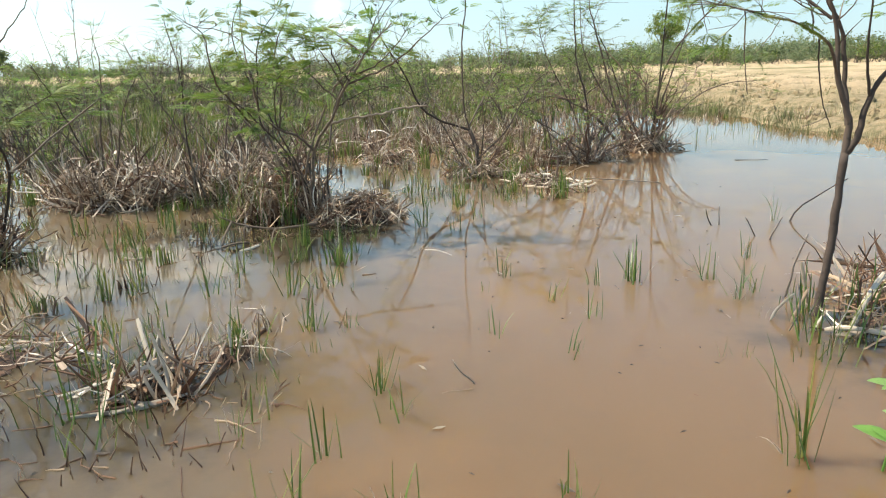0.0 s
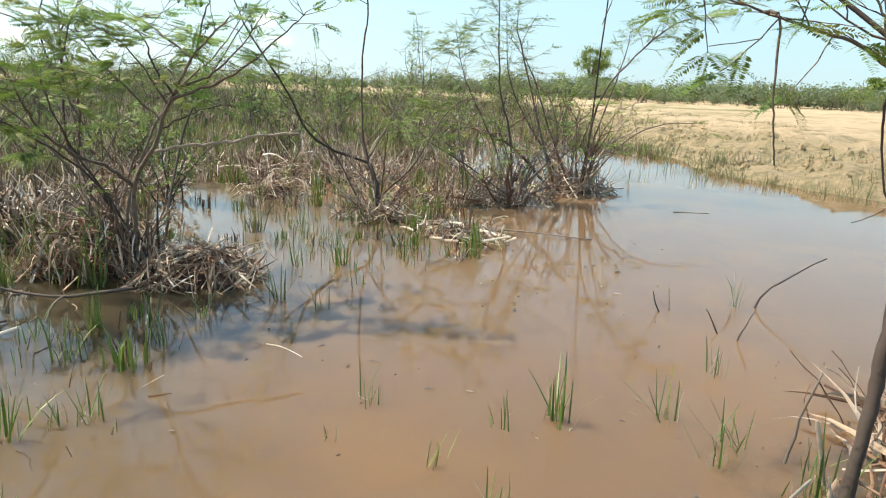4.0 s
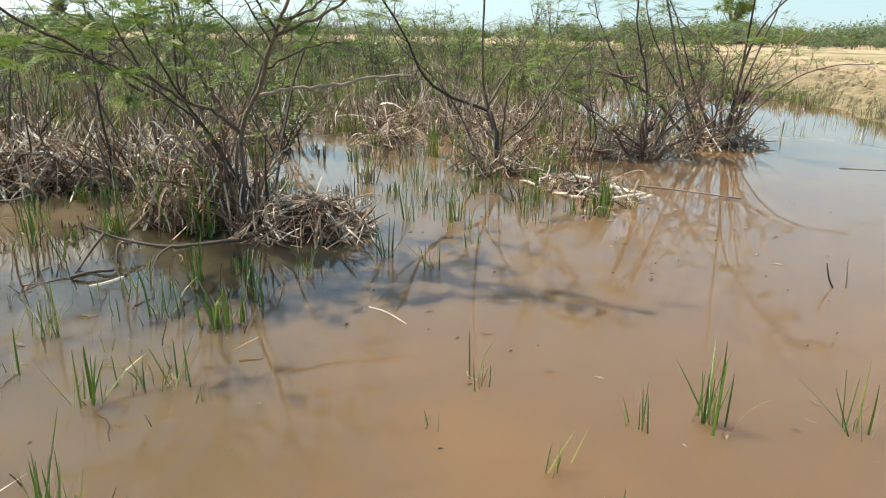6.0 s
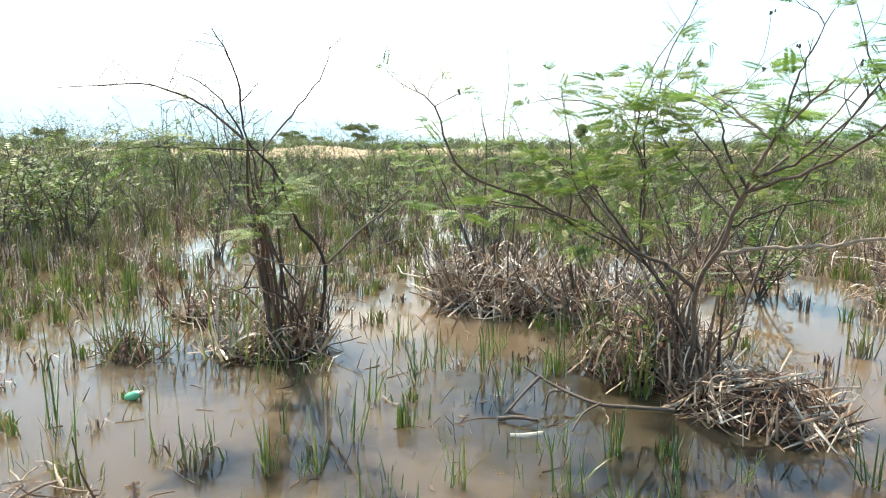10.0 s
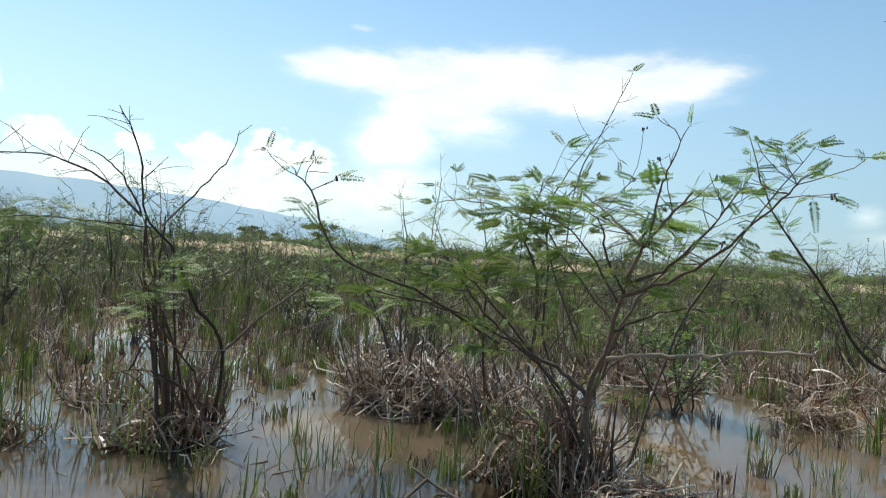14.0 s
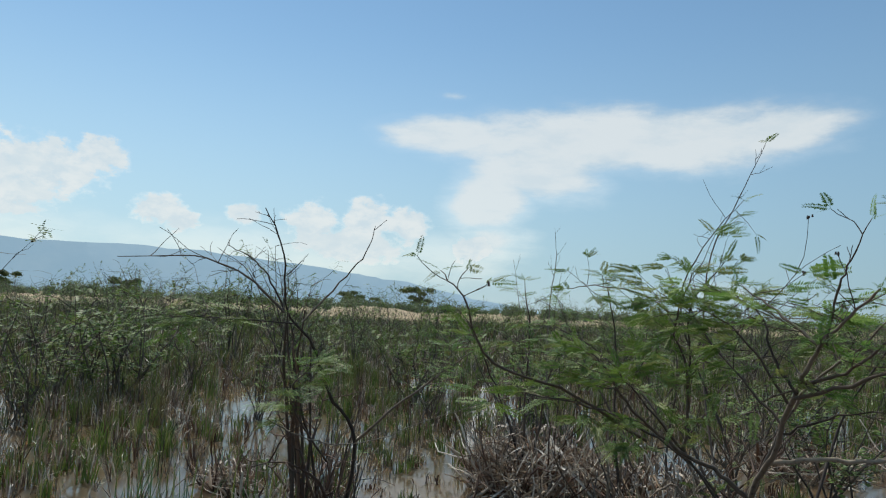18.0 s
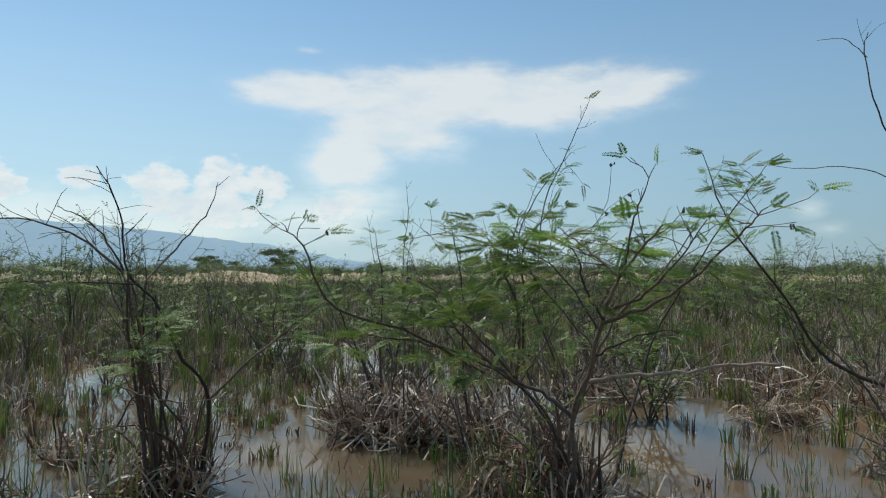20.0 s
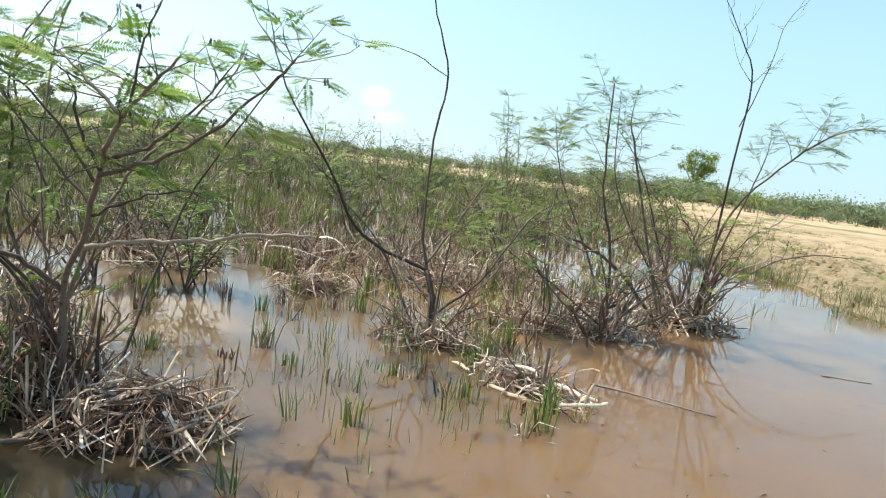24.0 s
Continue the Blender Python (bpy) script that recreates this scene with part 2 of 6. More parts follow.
def cloud_mat():
    """Cloud cover over azimuth (u) and elevation (v), both in tens of degrees: soft banks with ragged edges."""
    m, n, l, b = nodes_of("cloud")
    n.remove(b)
    uv = n.new("ShaderNodeUVMap")
    uv.uv_map = "sky"

    def noise_at(scale, detail, stretch):
        mp, k = n.new("ShaderNodeMapping"), n.new("ShaderNodeTexNoise")
        mp.inputs["Scale"].default_value = (scale, scale * stretch, 1)
        k.inputs["Scale"].default_value, k.inputs["Detail"].default_value, k.inputs["Roughness"].default_value = 1, detail, 0.6
        l.new(uv.outputs[0], mp.inputs[0])
        l.new(mp.outputs[0], k.inputs["Vector"])
        return k.outputs["Fac"]

    def math_of(op, a, c=0.0):
        k = n.new("ShaderNodeMath")
        k.operation = op
        for sock, v in ((k.inputs[0], a), (k.inputs[1], c)):
            if isinstance(v, (int, float)):
                sock.default_value = v
            else:
                l.new(v, sock)
        return k.outputs[0]

    def bank(az, el, wide, high, lean=0.0, peak=1.0):
        mp, k = n.new("ShaderNodeMapping"), n.new("ShaderNodeVectorMath")
        mp.vector_type = "TEXTURE"
        mp.inputs["Location"].default_value = (az / 10, el / 10, 0)
        mp.inputs["Rotation"].default_value = (0, 0, radians(lean))
        mp.inputs["Scale"].default_value = (wide / 10, high / 10, 1)
        k.operation = "LENGTH"
        l.new(uv.outputs[0], mp.inputs[0])
        l.new(mp.outputs[0], k.inputs[0])
        return math_of("SUBTRACT", peak, k.outputs["Value"])

    def union(parts):
        out = parts[0]
        for p in parts[1:]:
            out = math_of("MAXIMUM", out, p)
        return out

    soft = union([bank(*a) for a in CLOUD_VEIL])
    anvil = union([bank(*a) for a in CLOUD_ANVIL])
    puff = union([bank(*a) for a in CLOUD_PUFFS])
    wisp, lump = noise_at(1.8, 7, 2.6), noise_at(6, 8, 1.5)
    soft = stepped(n, l, math_of("ADD", soft, math_of("MULTIPLY", math_of("SUBTRACT", wisp, 0.5), 0.55)), 0.0, 0.62)
    puff = stepped(n, l, math_of("ADD", puff, math_of("MULTIPLY", math_of("SUBTRACT", lump, 0.5), 1.5)), 0.08, 0.42)
    anvil = stepped(n, l, math_of("ADD", anvil, math_of("MULTIPLY", math_of("SUBTRACT", wisp, 0.5), 0.75)), 0.0, 0.62)
    cover = math_of("MAXIMUM", math_of("MULTIPLY", soft, 0.72), math_of("MAXIMUM", math_of("MULTIPLY", puff, 0.93), math_of("MULTIPLY", anvil, 0.88)))
    sep = n.new("ShaderNodeSeparateXYZ")
    l.new(uv.outputs[0], sep.inputs[0])
    haze = math_of("MULTIPLY", math_of("SUBTRACT", 1.0, stepped(n, l, sep.outputs[1], -0.1, 2.6)), 0.85)
    shade = mixed(n, l, math_of("MULTIPLY", puff, stepped(n, l, lump, 0.62, 0.35)), (1.0, 1.0, 1.0), (0.80, 0.88, 0.95))
    shade = mixed(n, l, math_of("MULTIPLY", stepped(n, l, wisp, 0.58, 0.36), 0.7), shade, (0.84, 0.90, 0.95))
    # Low haze glows on the dome, its colour painted brighter towards the sun.
    far = mixed(n, l, stepped(n, l, sep.outputs[0], -9.0, 3.0), (0.60, 0.78, 0.92), (0.20, 0.335, 0.485))
    shade = mixed(n, l, cover, far, shade)
    cover = math_of("MAXIMUM", cover, haze)
    em, tr, mx = n.new("ShaderNodeEmission"), n.new("ShaderNodeBsdfTransparent"), n.new("ShaderNodeMixShader")
    l.new(shade, em.inputs[0])
    em.inputs[1].default_value = CLOUD_GLOW
    l.new(cover, mx.inputs[0])
    l.new(tr.outputs[0], mx.inputs[1])
    l.new(em.outputs[0], mx.inputs[2])
    l.new(mx.outputs[0], n["Material Output"].inputs[0])
    m.cycles.emission_sampling = "NONE"
    return m


CLOUD_GLOW = 1.12
CLOUD_ANVIL = [(-37, 14.7, 20.0, 4.0), (-30, 14.6, 14.0, 3.8), (-50, 15.0, 9.0, 2.2, 2), (-23, 15.0, 7.0, 2.6, 6), (-42, 12.2, 8.5, 4.0), (-46, 9.6, 6.0, 4.0, 20), (-46, 6.0, 8, 4.2, 0, 0.7), (-49.6, 18.2, 6, 1.6, 0, 0.4)]
CLOUD_VEIL = [(-50, 4.5, 11, 4.0, 0, 0.75), (-66, 3.5, 20, 4.5, 0, 0.85), (-88, 4.5, 16, 5.5, 0, 0.85), (-8, 3.2, 8, 3.0, 0, 0.32), (-9.4, 4.7, 3.6, 2.4, 0, 0.5), (-28, 2.5, 18, 3.0, 0, 0.35)]
CLOUD_PUFFS = [(-87.5, 11.2, 3.6, 4.2), (-81.5, 9.2, 5.5, 2.7), (-77.8, 10.6, 2.6, 1.8), (-86, 7.2, 8, 3.4), (-73.3, 6.9, 2.8, 1.6), (-66.8, 7.2, 1.9, 1.2), (-71.6, 6.2, 2.0, 1.2), (-61.2, 6.7, 3.0, 2.4), (-56.6, 7.3, 3.0, 2.6), (-53.2, 7.0, 2.6, 2.2), (-58, 5.2, 6, 2.2), (-47.6, 5.4, 2.4, 1.7)]

# ---- mesh helpers ----
rng = random.Random(7)


def mesh_of(name, verts, faces, mat, smooth=False):
    me = bpy.data.meshes.new(name)
    me.from_pydata(verts, [], faces)
    me.materials.append(mat)
    if smooth:
        me.polygons.foreach_set("use_smooth", [True] * len(me.polygons))
    return me


def part(name, me, parent, label="", m=None):
    ob = new(name, me)
    ob.parent = parent
    if m is not None:
        ob.matrix_local = m
    if label:
        ob["label"] = label
    return ob


def thing(name, at, label, category, group="", kind=""):
    ob = new(name)
    ob.location = at
    ob.empty_display_size = 0.1
    return tagged(ob, label, category, group, kind)


def curve_of(pts, steps=4):
    """A smooth run of points through the given ones."""
    p = [Vector(q) for q in pts]
    p = [p[0] * 2 - p[1]] + p + [p[-1] * 2 - p[-2]]
    out = []
    for i in range(1, len(p) - 2):
        a, b, c, d = p[i - 1], p[i], p[i + 1], p[i + 2]
        for k in range(steps):
            t = k / steps
            out.append(0.5 * (2 * b + (c - a) * t + (2 * a - 5 * b + 4 * c - d) * t * t + (3 * b - a - 3 * c + d) * t ** 3))
    out.append(p[-2])
    return out


def tube(verts, faces, pts, r0, r1, sides=5, knobby=0.0):
    """Add a tapering round stem along pts to the lists."""
    base, count = len(verts), len(pts)
    side = None
    for i, q in enumerate(pts):
        way = (pts[min(i + 1, count - 1)] - pts[max(i - 1, 0)]).normalized()
        ref = side if side is not None else (Vector((1, 0, 0)) if abs(way.x) < 0.8 else Vector((0, 1, 0)))
        side = (ref - way * ref.dot(way)).normalized()
        up = way.cross(side)
        r = r0 + (r1 - r0) * i / (count - 1)
        r *= 1 + knobby * rng.uniform(-1, 1)
        for k in range(sides):
            a = 2 * math.pi * k / sides
            verts.append(q + (side * math.cos(a) + up * math.sin(a)) * r)
    for i in range(count - 1):
        for k in range(sides):
            a, b = base + i * sides + k, base + i * sides + (k + 1) % sides
            faces.append((a, b, b + sides, a + sides))
    faces.append(tuple(base + (count - 1) * sides + k for k in range(sides)))


def strap(verts, faces, pts, wide, side, fold=0.25):
    """Add a folded, pointed blade along pts to the lists."""
    base, count = len(verts), len(pts)
    for i, q in enumerate(pts):
        f = i / (count - 1)
        half = wide * 0.5 * (1 - f ** 2.2) if i < count - 1 else 0.0006
        lift = Vector((0, 0, 1)).cross(side) * (half * fold)
        verts += [q - side * half, q + lift, q + side * half]
    for i in range(count - 1):
        a = base + i * 3
        faces += [(a, a + 1, a + 4, a + 3), (a + 1, a + 2, a + 5, a + 4)]


def wander(start, way, length, bend=0.25, steps=5, droop=0.0):
    """A natural crooked line."""
    p, d, out = Vector(start), Vector(way).normalized(), [Vector(start)]
    for i in range(steps):
        d = (d + Vector((rng.gauss(0, bend), rng.gauss(0, bend), rng.gauss(0, bend) - droop)) * 0.6).normalized()
        p = p + d * (length / steps)
        out.append(p.copy())
    return out


# ---- shared small meshes: fronds, straw, blades ----
def frond_mesh(pairs, leaf, droop):
    """A feathery leaf one unit long along x: a thin midrib with opposite oblong leaflets."""
    verts, faces = [Vector((0, -0.006, 0)), Vector((0, 0.006, 0))], []
    for i in range(pairs):
        t = 0.16 + 0.84 * i / (pairs - 1)
        q = Vector((t, 0, -droop * t * t))
        r = 0.006 * (1.1 - t)
        k = len(verts)
        verts += [q - Vector((0, r, 0)), q + Vector((0, r, 0))]
        faces.append((0, 1, k + 1, k) if i == 0 else (last, last + 1, k + 1, k))
        last = k
        size = leaf * (0.55 + 0.45 * math.sin(math.pi * min(1, 0.15 + t * 0.85))) * rng.uniform(0.85, 1.1)
        for s in (-1, 1):
            out = Vector((rng.uniform(0.3, 0.5), s, rng.uniform(-0.35, 0.1))).normalized()
            along = Vector((1, -s * 0.4, 0)).normalized() * size * 0.15
            mid = q + out * size * 0.55 + Vector((0, 0, 0.02 * size))
            n = len(verts)
            verts += [mid - along, q + out * size, mid + along]
            faces.append((k + (s > 0), n, n + 1, n + 2))
    return mesh_of("frond", verts, faces, LEAF)


FRONDS = [frond_mesh(rng.randint(16, 21), rng.uniform(0.15, 0.21), rng.uniform(0.05, 0.35)) for _ in range(8)]


FINE = []
for _ in range(8):
    FINE.append(frond_mesh(rng.randint(14, 18), rng.uniform(0.11, 0.16), rng.uniform(0.0, 0.2)))


def straw_mesh(bend, flat, mat):
    """A dead reed stalk one unit long along z, bent and a little crushed."""
    verts, faces = [], []
    pts, d = [Vector((0, 0, 0))], Vector((0, 0, 1))
    for i in range(5):
        d = (d + Vector((rng.gauss(0, bend), rng.gauss(0, bend), rng.gauss(0, bend * 0.4)))).normalized()
        pts.append(pts[-1] + d * 0.2)
    tube(verts, faces, pts, 0.016, 0.008, 4, 0.25)
    if flat < 0.35:
        side = Vector((rng.gauss(0, 1), rng.gauss(0, 1), 0)).normalized()
        verts, faces = [], []
        strap(verts, faces, pts, 0.055, side, 0.5)
    return mesh_of("dead_stalk", [Vector((v.x, v.y * max(flat, 0.5), v.z)) for v in verts], faces, mat)


STRAWS = [straw_mesh(rng.choice((0.08, 0.2, 0.45)), rng.uniform(0.1, 1), STRAW) for _ in range(16)]
RUSTS = [straw_mesh(rng.choice((0.1, 0.25, 0.5)), rng.uniform(0.1, 1), RUST) for _ in range(8)]

kept = rng.getstate()
STIFF = [straw_mesh(0.04, rng.uniform(0.1, 0.6), STRAW) for _ in range(8)]
STIFF_RUST = [straw_mesh(0.06, rng.uniform(0.1, 0.8), RUST) for _ in range(6)]
rng.setstate(kept)


def blade_mesh(lean, curl, wide):
    """A sedge blade one unit high."""
    verts, faces = [], []
    pts = [Vector((lean * t + curl * t ** 3, 0, t * (1 - 0.25 * curl * t))) for t in (0, 0.3, 0.6, 0.85, 1)]
    strap(verts, faces, pts, wide, Vector((0, 1, 0)))
    return mesh_of("blade", verts, faces, SEDGE)


BLADES = [blade_mesh(rng.uniform(0.0, 0.35), rng.choice((0, 0.03, 0.05, 0.3)), rng.uniform(0.026, 0.044)) for _ in range(10)]


def towards(way, roll=0.0):
    """A turn that lays local z along way."""
    return Vector(way).to_track_quat("Z", "Y").to_matrix().to_4x4() @ Matrix.Rotation(roll, 4, "Z")


def frond_turn(way, roll):
    q = Vector(way).normalized()
    side = Vector((0, 0, 1)).cross(q)
    side = side.normalized() if side.length > 0.01 else Vector((0, 1, 0))
    up = q.cross(side)
    m = Matrix((q, side, up)).transposed().to_4x4()
    return m @ Matrix.Rotation(roll, 4, "X")


# ---- shrubs ----
REST = {}


def joined(name, pieces, mat, parent, label=""):
    """Many copies of shared meshes as one mesh."""
    vs, fs, k = [], [], 0
    for me, m in pieces:
        co = np.empty(len(me.vertices) * 3)
        me.vertices.foreach_get("co", co)
        mm = np.array(m)
        vs.append(co.reshape(-1, 3) @ mm[:3, :3].T + mm[:3, 3])
        fs += [tuple(i + k for i in p.vertices) for p in me.polygons]
        k += len(me.vertices)
    ob = part(name, mesh_of(name, np.concatenate(vs).tolist(), fs, mat), parent, label)
    ob["kind"] = "stuff"
    return ob


def add_fronds(root, at, way, count, size, spread=0.9):
    """Feathery leaves held nearly level, as they grow at the ends of the twigs."""
    base, near = root.location, root is A
    kinds = FRONDS if near or root is T else FINE
    for _ in range(count * 3):
        d = Vector(way).normalized() + Vector((rng.gauss(0, spread), rng.gauss(0, spread), rng.gauss(0.0, spread * 0.3)))
        d.z = max(-0.6, min(0.4, d.z * (0.75 if near else 0.5) - 0.05))
        s = size * rng.uniform(0.5, 1.1) * (0.92 if near else 1)
        m = Matrix.Translation(Vector(at) - base) @ frond_turn(d, rng.gauss(0, 0.75 if near else 0.45)) @ Matrix.Scale(s, 4)
        full = REST.setdefault(root.name, [0, root, []])
        full[0] += 1
        if full[0] <= (260 if near else 100):
            part("frond", rng.choice(kinds), root, "", m)
        else:
            full[2].append((rng.choice(kinds), m))


def limb(root, pts, r0, r1, twigs=6, fronds=2, frond_size=0.17, reach=0.35, start=0.35, bare=0.2, mat=None, up=0.2, name="limb", buds=0.0):
    """One limb of a shrub through the given points, with its side twigs as pieces of it and the leaves at their ends."""
    base = root.location
    line = curve_of(pts, 5)
    jig = 0.0016 if root is T else 0.004
    line = [q + Vector((rng.gauss(0, jig), rng.gauss(0, jig), rng.gauss(0, jig))) if 0 < i < len(line) - 1 else q for i, q in enumerate(line)]
    verts, faces = [], []
    tube(verts, faces, [q - base for q in line], r0, r1, 6, 0.10)
    ob = part(name, mesh_of(name, verts, faces, mat or BARK, True), root)
    whole = (line[-1] - line[0]).normalized()
    for _ in range(twigs):
        f = start + (1 - start) * rng.random() ** 0.8
        i = min(len(line) - 2, int(f * (len(line) - 1)))
        way = (line[i + 1] - line[i]).normalized()
        out = Vector((rng.gauss(0, 1), rng.gauss(0, 1), rng.gauss(up, 0.5))).normalized()
        length = reach * rng.uniform(0.4, 1.2)
        run = wander(line[i], way * 0.5 + out, length, 0.22, 5)
        verts, faces = [], []
        rt = max(0.0022, (r0 + (r1 - r0) * f) * 0.45)
        tube(verts, faces, [q - base for q in run], rt, 0.0013, 4)
        if rng.random() < 0.6:
            fork = wander(run[2], (run[3] - run[2]).normalized() + Vector((rng.gauss(0, .7), rng.gauss(0, .7), .2)), length * 0.5, 0.2, 4)
            tube(verts, faces, [q - base for q in fork], rt * 0.6, 0.0012, 4)
        if rng.random() < buds:
            for _b in range(4):
                q = run[-1] - base + Vector((rng.gauss(0, .005), rng.gauss(0, .005), rng.gauss(0, .005)))
                tube(verts, faces, [q - Vector((0, 0, 0.005)), q, q + Vector((0, 0, 0.006))], 0.0045, 0.003, 5)
        part("twig", mesh_of("twig", verts, faces, mat or BARK), ob)
        if rng.random() > bare and fronds:
            if root is not A and root is not T:
                for k in (5, 2, 3, 4, 4, 5)[:fronds + 2]:
                    add_fronds(root, run[k], run[k] - run[k - 1], 1, frond_size, 1.1)
                continue
            add_fronds(root, run[-1], run[-1] - run[-2], fronds, frond_size)
            if rng.random() < 0.5:
                add_fronds(root, run[3], run[3] - run[2], 1, frond_size)
    if fronds and bare < 0.9:
        add_fronds(root, line[-1], whole, fronds, frond_size)
    return ob


def stems(root, count, radius, height, lean=0.25, thick=0.009, mat=None):
    """The crowd of upright dark shoots round a shrub's foot."""
    for _ in range(count):
        a, r = rng.uniform(0, 2 * math.pi), radius * math.sqrt(rng.random())
        foot = Vector((r * math.cos(a), r * math.sin(a), -0.05))
        h = height * rng.uniform(0.45, 1.1)
        way = Vector((math.cos(a) * lean * rng.random() + rng.gauss(0, lean * .4), math.sin(a) * lean * rng.random() + rng.gauss(0, lean * .4), 1))
        verts, faces = [], []
        tube(verts, faces, wander(foot, way, h, 0.11, 6), thick * rng.uniform(0.6, 1.4), 0.002, 5, 0.1)
        part("stem", mesh_of("stem", verts, faces, mat or BARK), root)


def thicket(root, foot, count, high, thick, leafy, lean=(0.2, 0.9), mat=None, ring=0.14, size=0.14):
    """Crooked forking stems from one foot, each with its side branches, and leaves at some of their ends."""
    base = root.location
    for i in range(count):
        a, t = 2 * math.pi * (i + rng.random()) / count, rng.uniform(*lean)
        q = Vector((foot[0] + math.cos(a) * ring * rng.random(), foot[1] + math.sin(a) * ring * rng.random(), -0.05))
        length, wide = high * rng.uniform(0.65, 1.1) * (1 + 0.2 * t), thick * rng.uniform(0.6, 1.3)
        verts, faces = [], []
        main = wander(q, (math.cos(a) * t, math.sin(a) * t, 1), length, 0.36, 9)
        main = [Vector((p.x, p.y, max(p.z, 0.04 * k * high))) for k, p in enumerate(main)]
        tube(verts, faces, [p - base for p in main], wide, 0.003, 6, 0.12)
        for _ in range(rng.randint(3, 6)):
            j = rng.randint(3, 8)
            way = (main[j] - main[j - 1]).normalized() + Vector((rng.gauss(0, 0.7), rng.gauss(0, 0.7), rng.gauss(0.05, 0.35)))
            fork = wander(main[j], way, length * rng.uniform(0.2, 0.5), 0.45, 6)
            tube(verts, faces, [p - base for p in fork], max(0.003, wide * 0.45), 0.0018, 4)
            for k in (2, 4):
                twig = wander(fork[k], (fork[k] - fork[k - 1]).normalized() + Vector((rng.gauss(0, 0.8), rng.gauss(0, 0.8), rng.gauss(0.1, 0.4))), length * rng.uniform(0.08, 0.2), 0.3, 4)
                tube(verts, faces, [p - base for p in twig], 0.0028, 0.0013, 3)
                if rng.random() < leafy:
                    add_fronds(root, twig[-1], twig[-1] - twig[-2], 1, size, 1.1)
            if rng.random() < leafy:
                add_fronds(root, fork[-1], fork[-1] - fork[-2], 1, size, 1.1)
        part("stem", mesh_of("stem", verts, faces, mat or SHOOT, True), root)


def tangle(root, count, radius, height, lean, thick=0.005, mat=None):
    """Thin criss-crossing dead shoots, too many to pick apart."""
    verts, faces = [], []
    for _ in range(count):
        a, r = rng.uniform(0, 6.28), radius * math.sqrt(rng.random())
        way = Vector((rng.gauss(0, lean), rng.gauss(0, lean), 1))
        run = wander((r * math.cos(a), r * math.sin(a), rng.uniform(-0.04, 0.15)), way, height * rng.uniform(0.4, 1.15), 0.22, 6)
        tube(verts, faces, [Vector((q.x, q.y, max(q.z, 0.0))) for q in run], thick * rng.uniform(0.6, 1.5), 0.0015, 3)
        if rng.random() < 0.6:
            tube(verts, faces, wander(run[3], (rng.gauss(0, 1), rng.gauss(0, 1), 0.7), height * 0.35, 0.25, 3), thick * 0.5, 0.001, 3)
    part("tangle", mesh_of("tangle", verts, faces, mat or BARK_FAR), root, "tangle of thin dead shoots")["kind"] = "stuff"


def mound(at, rx, ry, high, count, label, length=(0.18, 0.5), flat=0.5, rusty=0.25, upright=0.25, group="heaps of dead reeds", thick=1.0, core=True, extra=0, stiff=False):
    """A heap of dead reeds: a rotting core with the stalks lying over and standing round it."""
    root = thing("dead_reed_heap", (at[0], at[1], 0), label, "dead reeds", group)
    if core:
        verts, faces, rings, spokes = [], [], 7, 22
        for i in range(rings + 1):
            f = i / rings
            for k in range(spokes):
                a = 2 * math.pi * k / spokes
                rag = 1 + 0.35 * noise.noise(Vector((math.cos(a) * 1.3 + at[0], math.sin(a) * 1.3 + at[1], f)))
                z = high * 0.75 * (1 - f ** 1.6) * (1 + 0.6 * noise.noise(Vector((f * 4 * math.cos(a), f * 4 * math.sin(a), at[0] + 3)))) - 0.06 * f
                verts.append((rx * 0.8 * f * rag * math.cos(a), ry * 0.8 * f * rag * math.sin(a), z))
        for i in range(rings):
            for k in range(spokes):
                a, b = i * spokes + k, i * spokes + (k + 1) % spokes
                faces.append((a, b, b + spokes, a + spokes))
        part("litter", mesh_of("litter", verts, faces, LITTER, True), root, "dark rotting reed litter")
    more = {}
    for i in range(count + extra):
        a, f = rng.uniform(0, 2 * math.pi), math.sqrt(rng.random()) * 1.05
        x, y = rx * f * math.cos(a), ry * f * math.sin(a)
        z = max(0.0, high * 0.8 * (1 - f ** 1.6)) + rng.uniform(-0.02, 0.05)
        s = rng.uniform(*length)
        if rng.random() < upright:
            x, y, z = x * 0.85, y * 0.85, -0.02
            way = Vector((math.cos(a) * 0.45 * f + rng.gauss(0, .42), math.sin(a) * 0.45 * f + rng.gauss(0, .42), 1))
        else:
            b = rng.uniform(0, 6.28)
            slope = -1.3 * high / max(rx, ry) * f ** 0.6 * math.cos(b - a)
            way = Vector((math.cos(b), math.sin(b), slope + rng.gauss(0, 0.35) * (1 - flat) + rng.gauss(0, 0.08))).normalized()
            x, y, z = x - way.x * s / 2, y - way.y * s / 2, z - way.z * s / 2
            if z < 0.0:
                z = 0.0
            if z + way.z * s < 0:
                way.z = (0.01 - z) / s
        k = thick * rng.uniform(0.55, 1.3) * (0.35 / max(s, 0.12)) ** 0.5
        m = Matrix.Translation((x, y, z)) @ towards(way, rng.uniform(0, 6.28)) @ Matrix.Diagonal((s * k, s * k, s, 1))
        me = rng.choice((STIFF_RUST if stiff else RUSTS) if rng.random() < rusty else STIFF if stiff else STRAWS)
        if i < count:
            part("dead_stalk", me, root, "", m)
        else:
            more.setdefault(me.materials[0].name, []).append((me, m))
    for kind, lot in more.items():
        joined("loose_straw", lot, STRAW_FAR if kind == "dead_reed" else RUST_FAR, root)
    return root


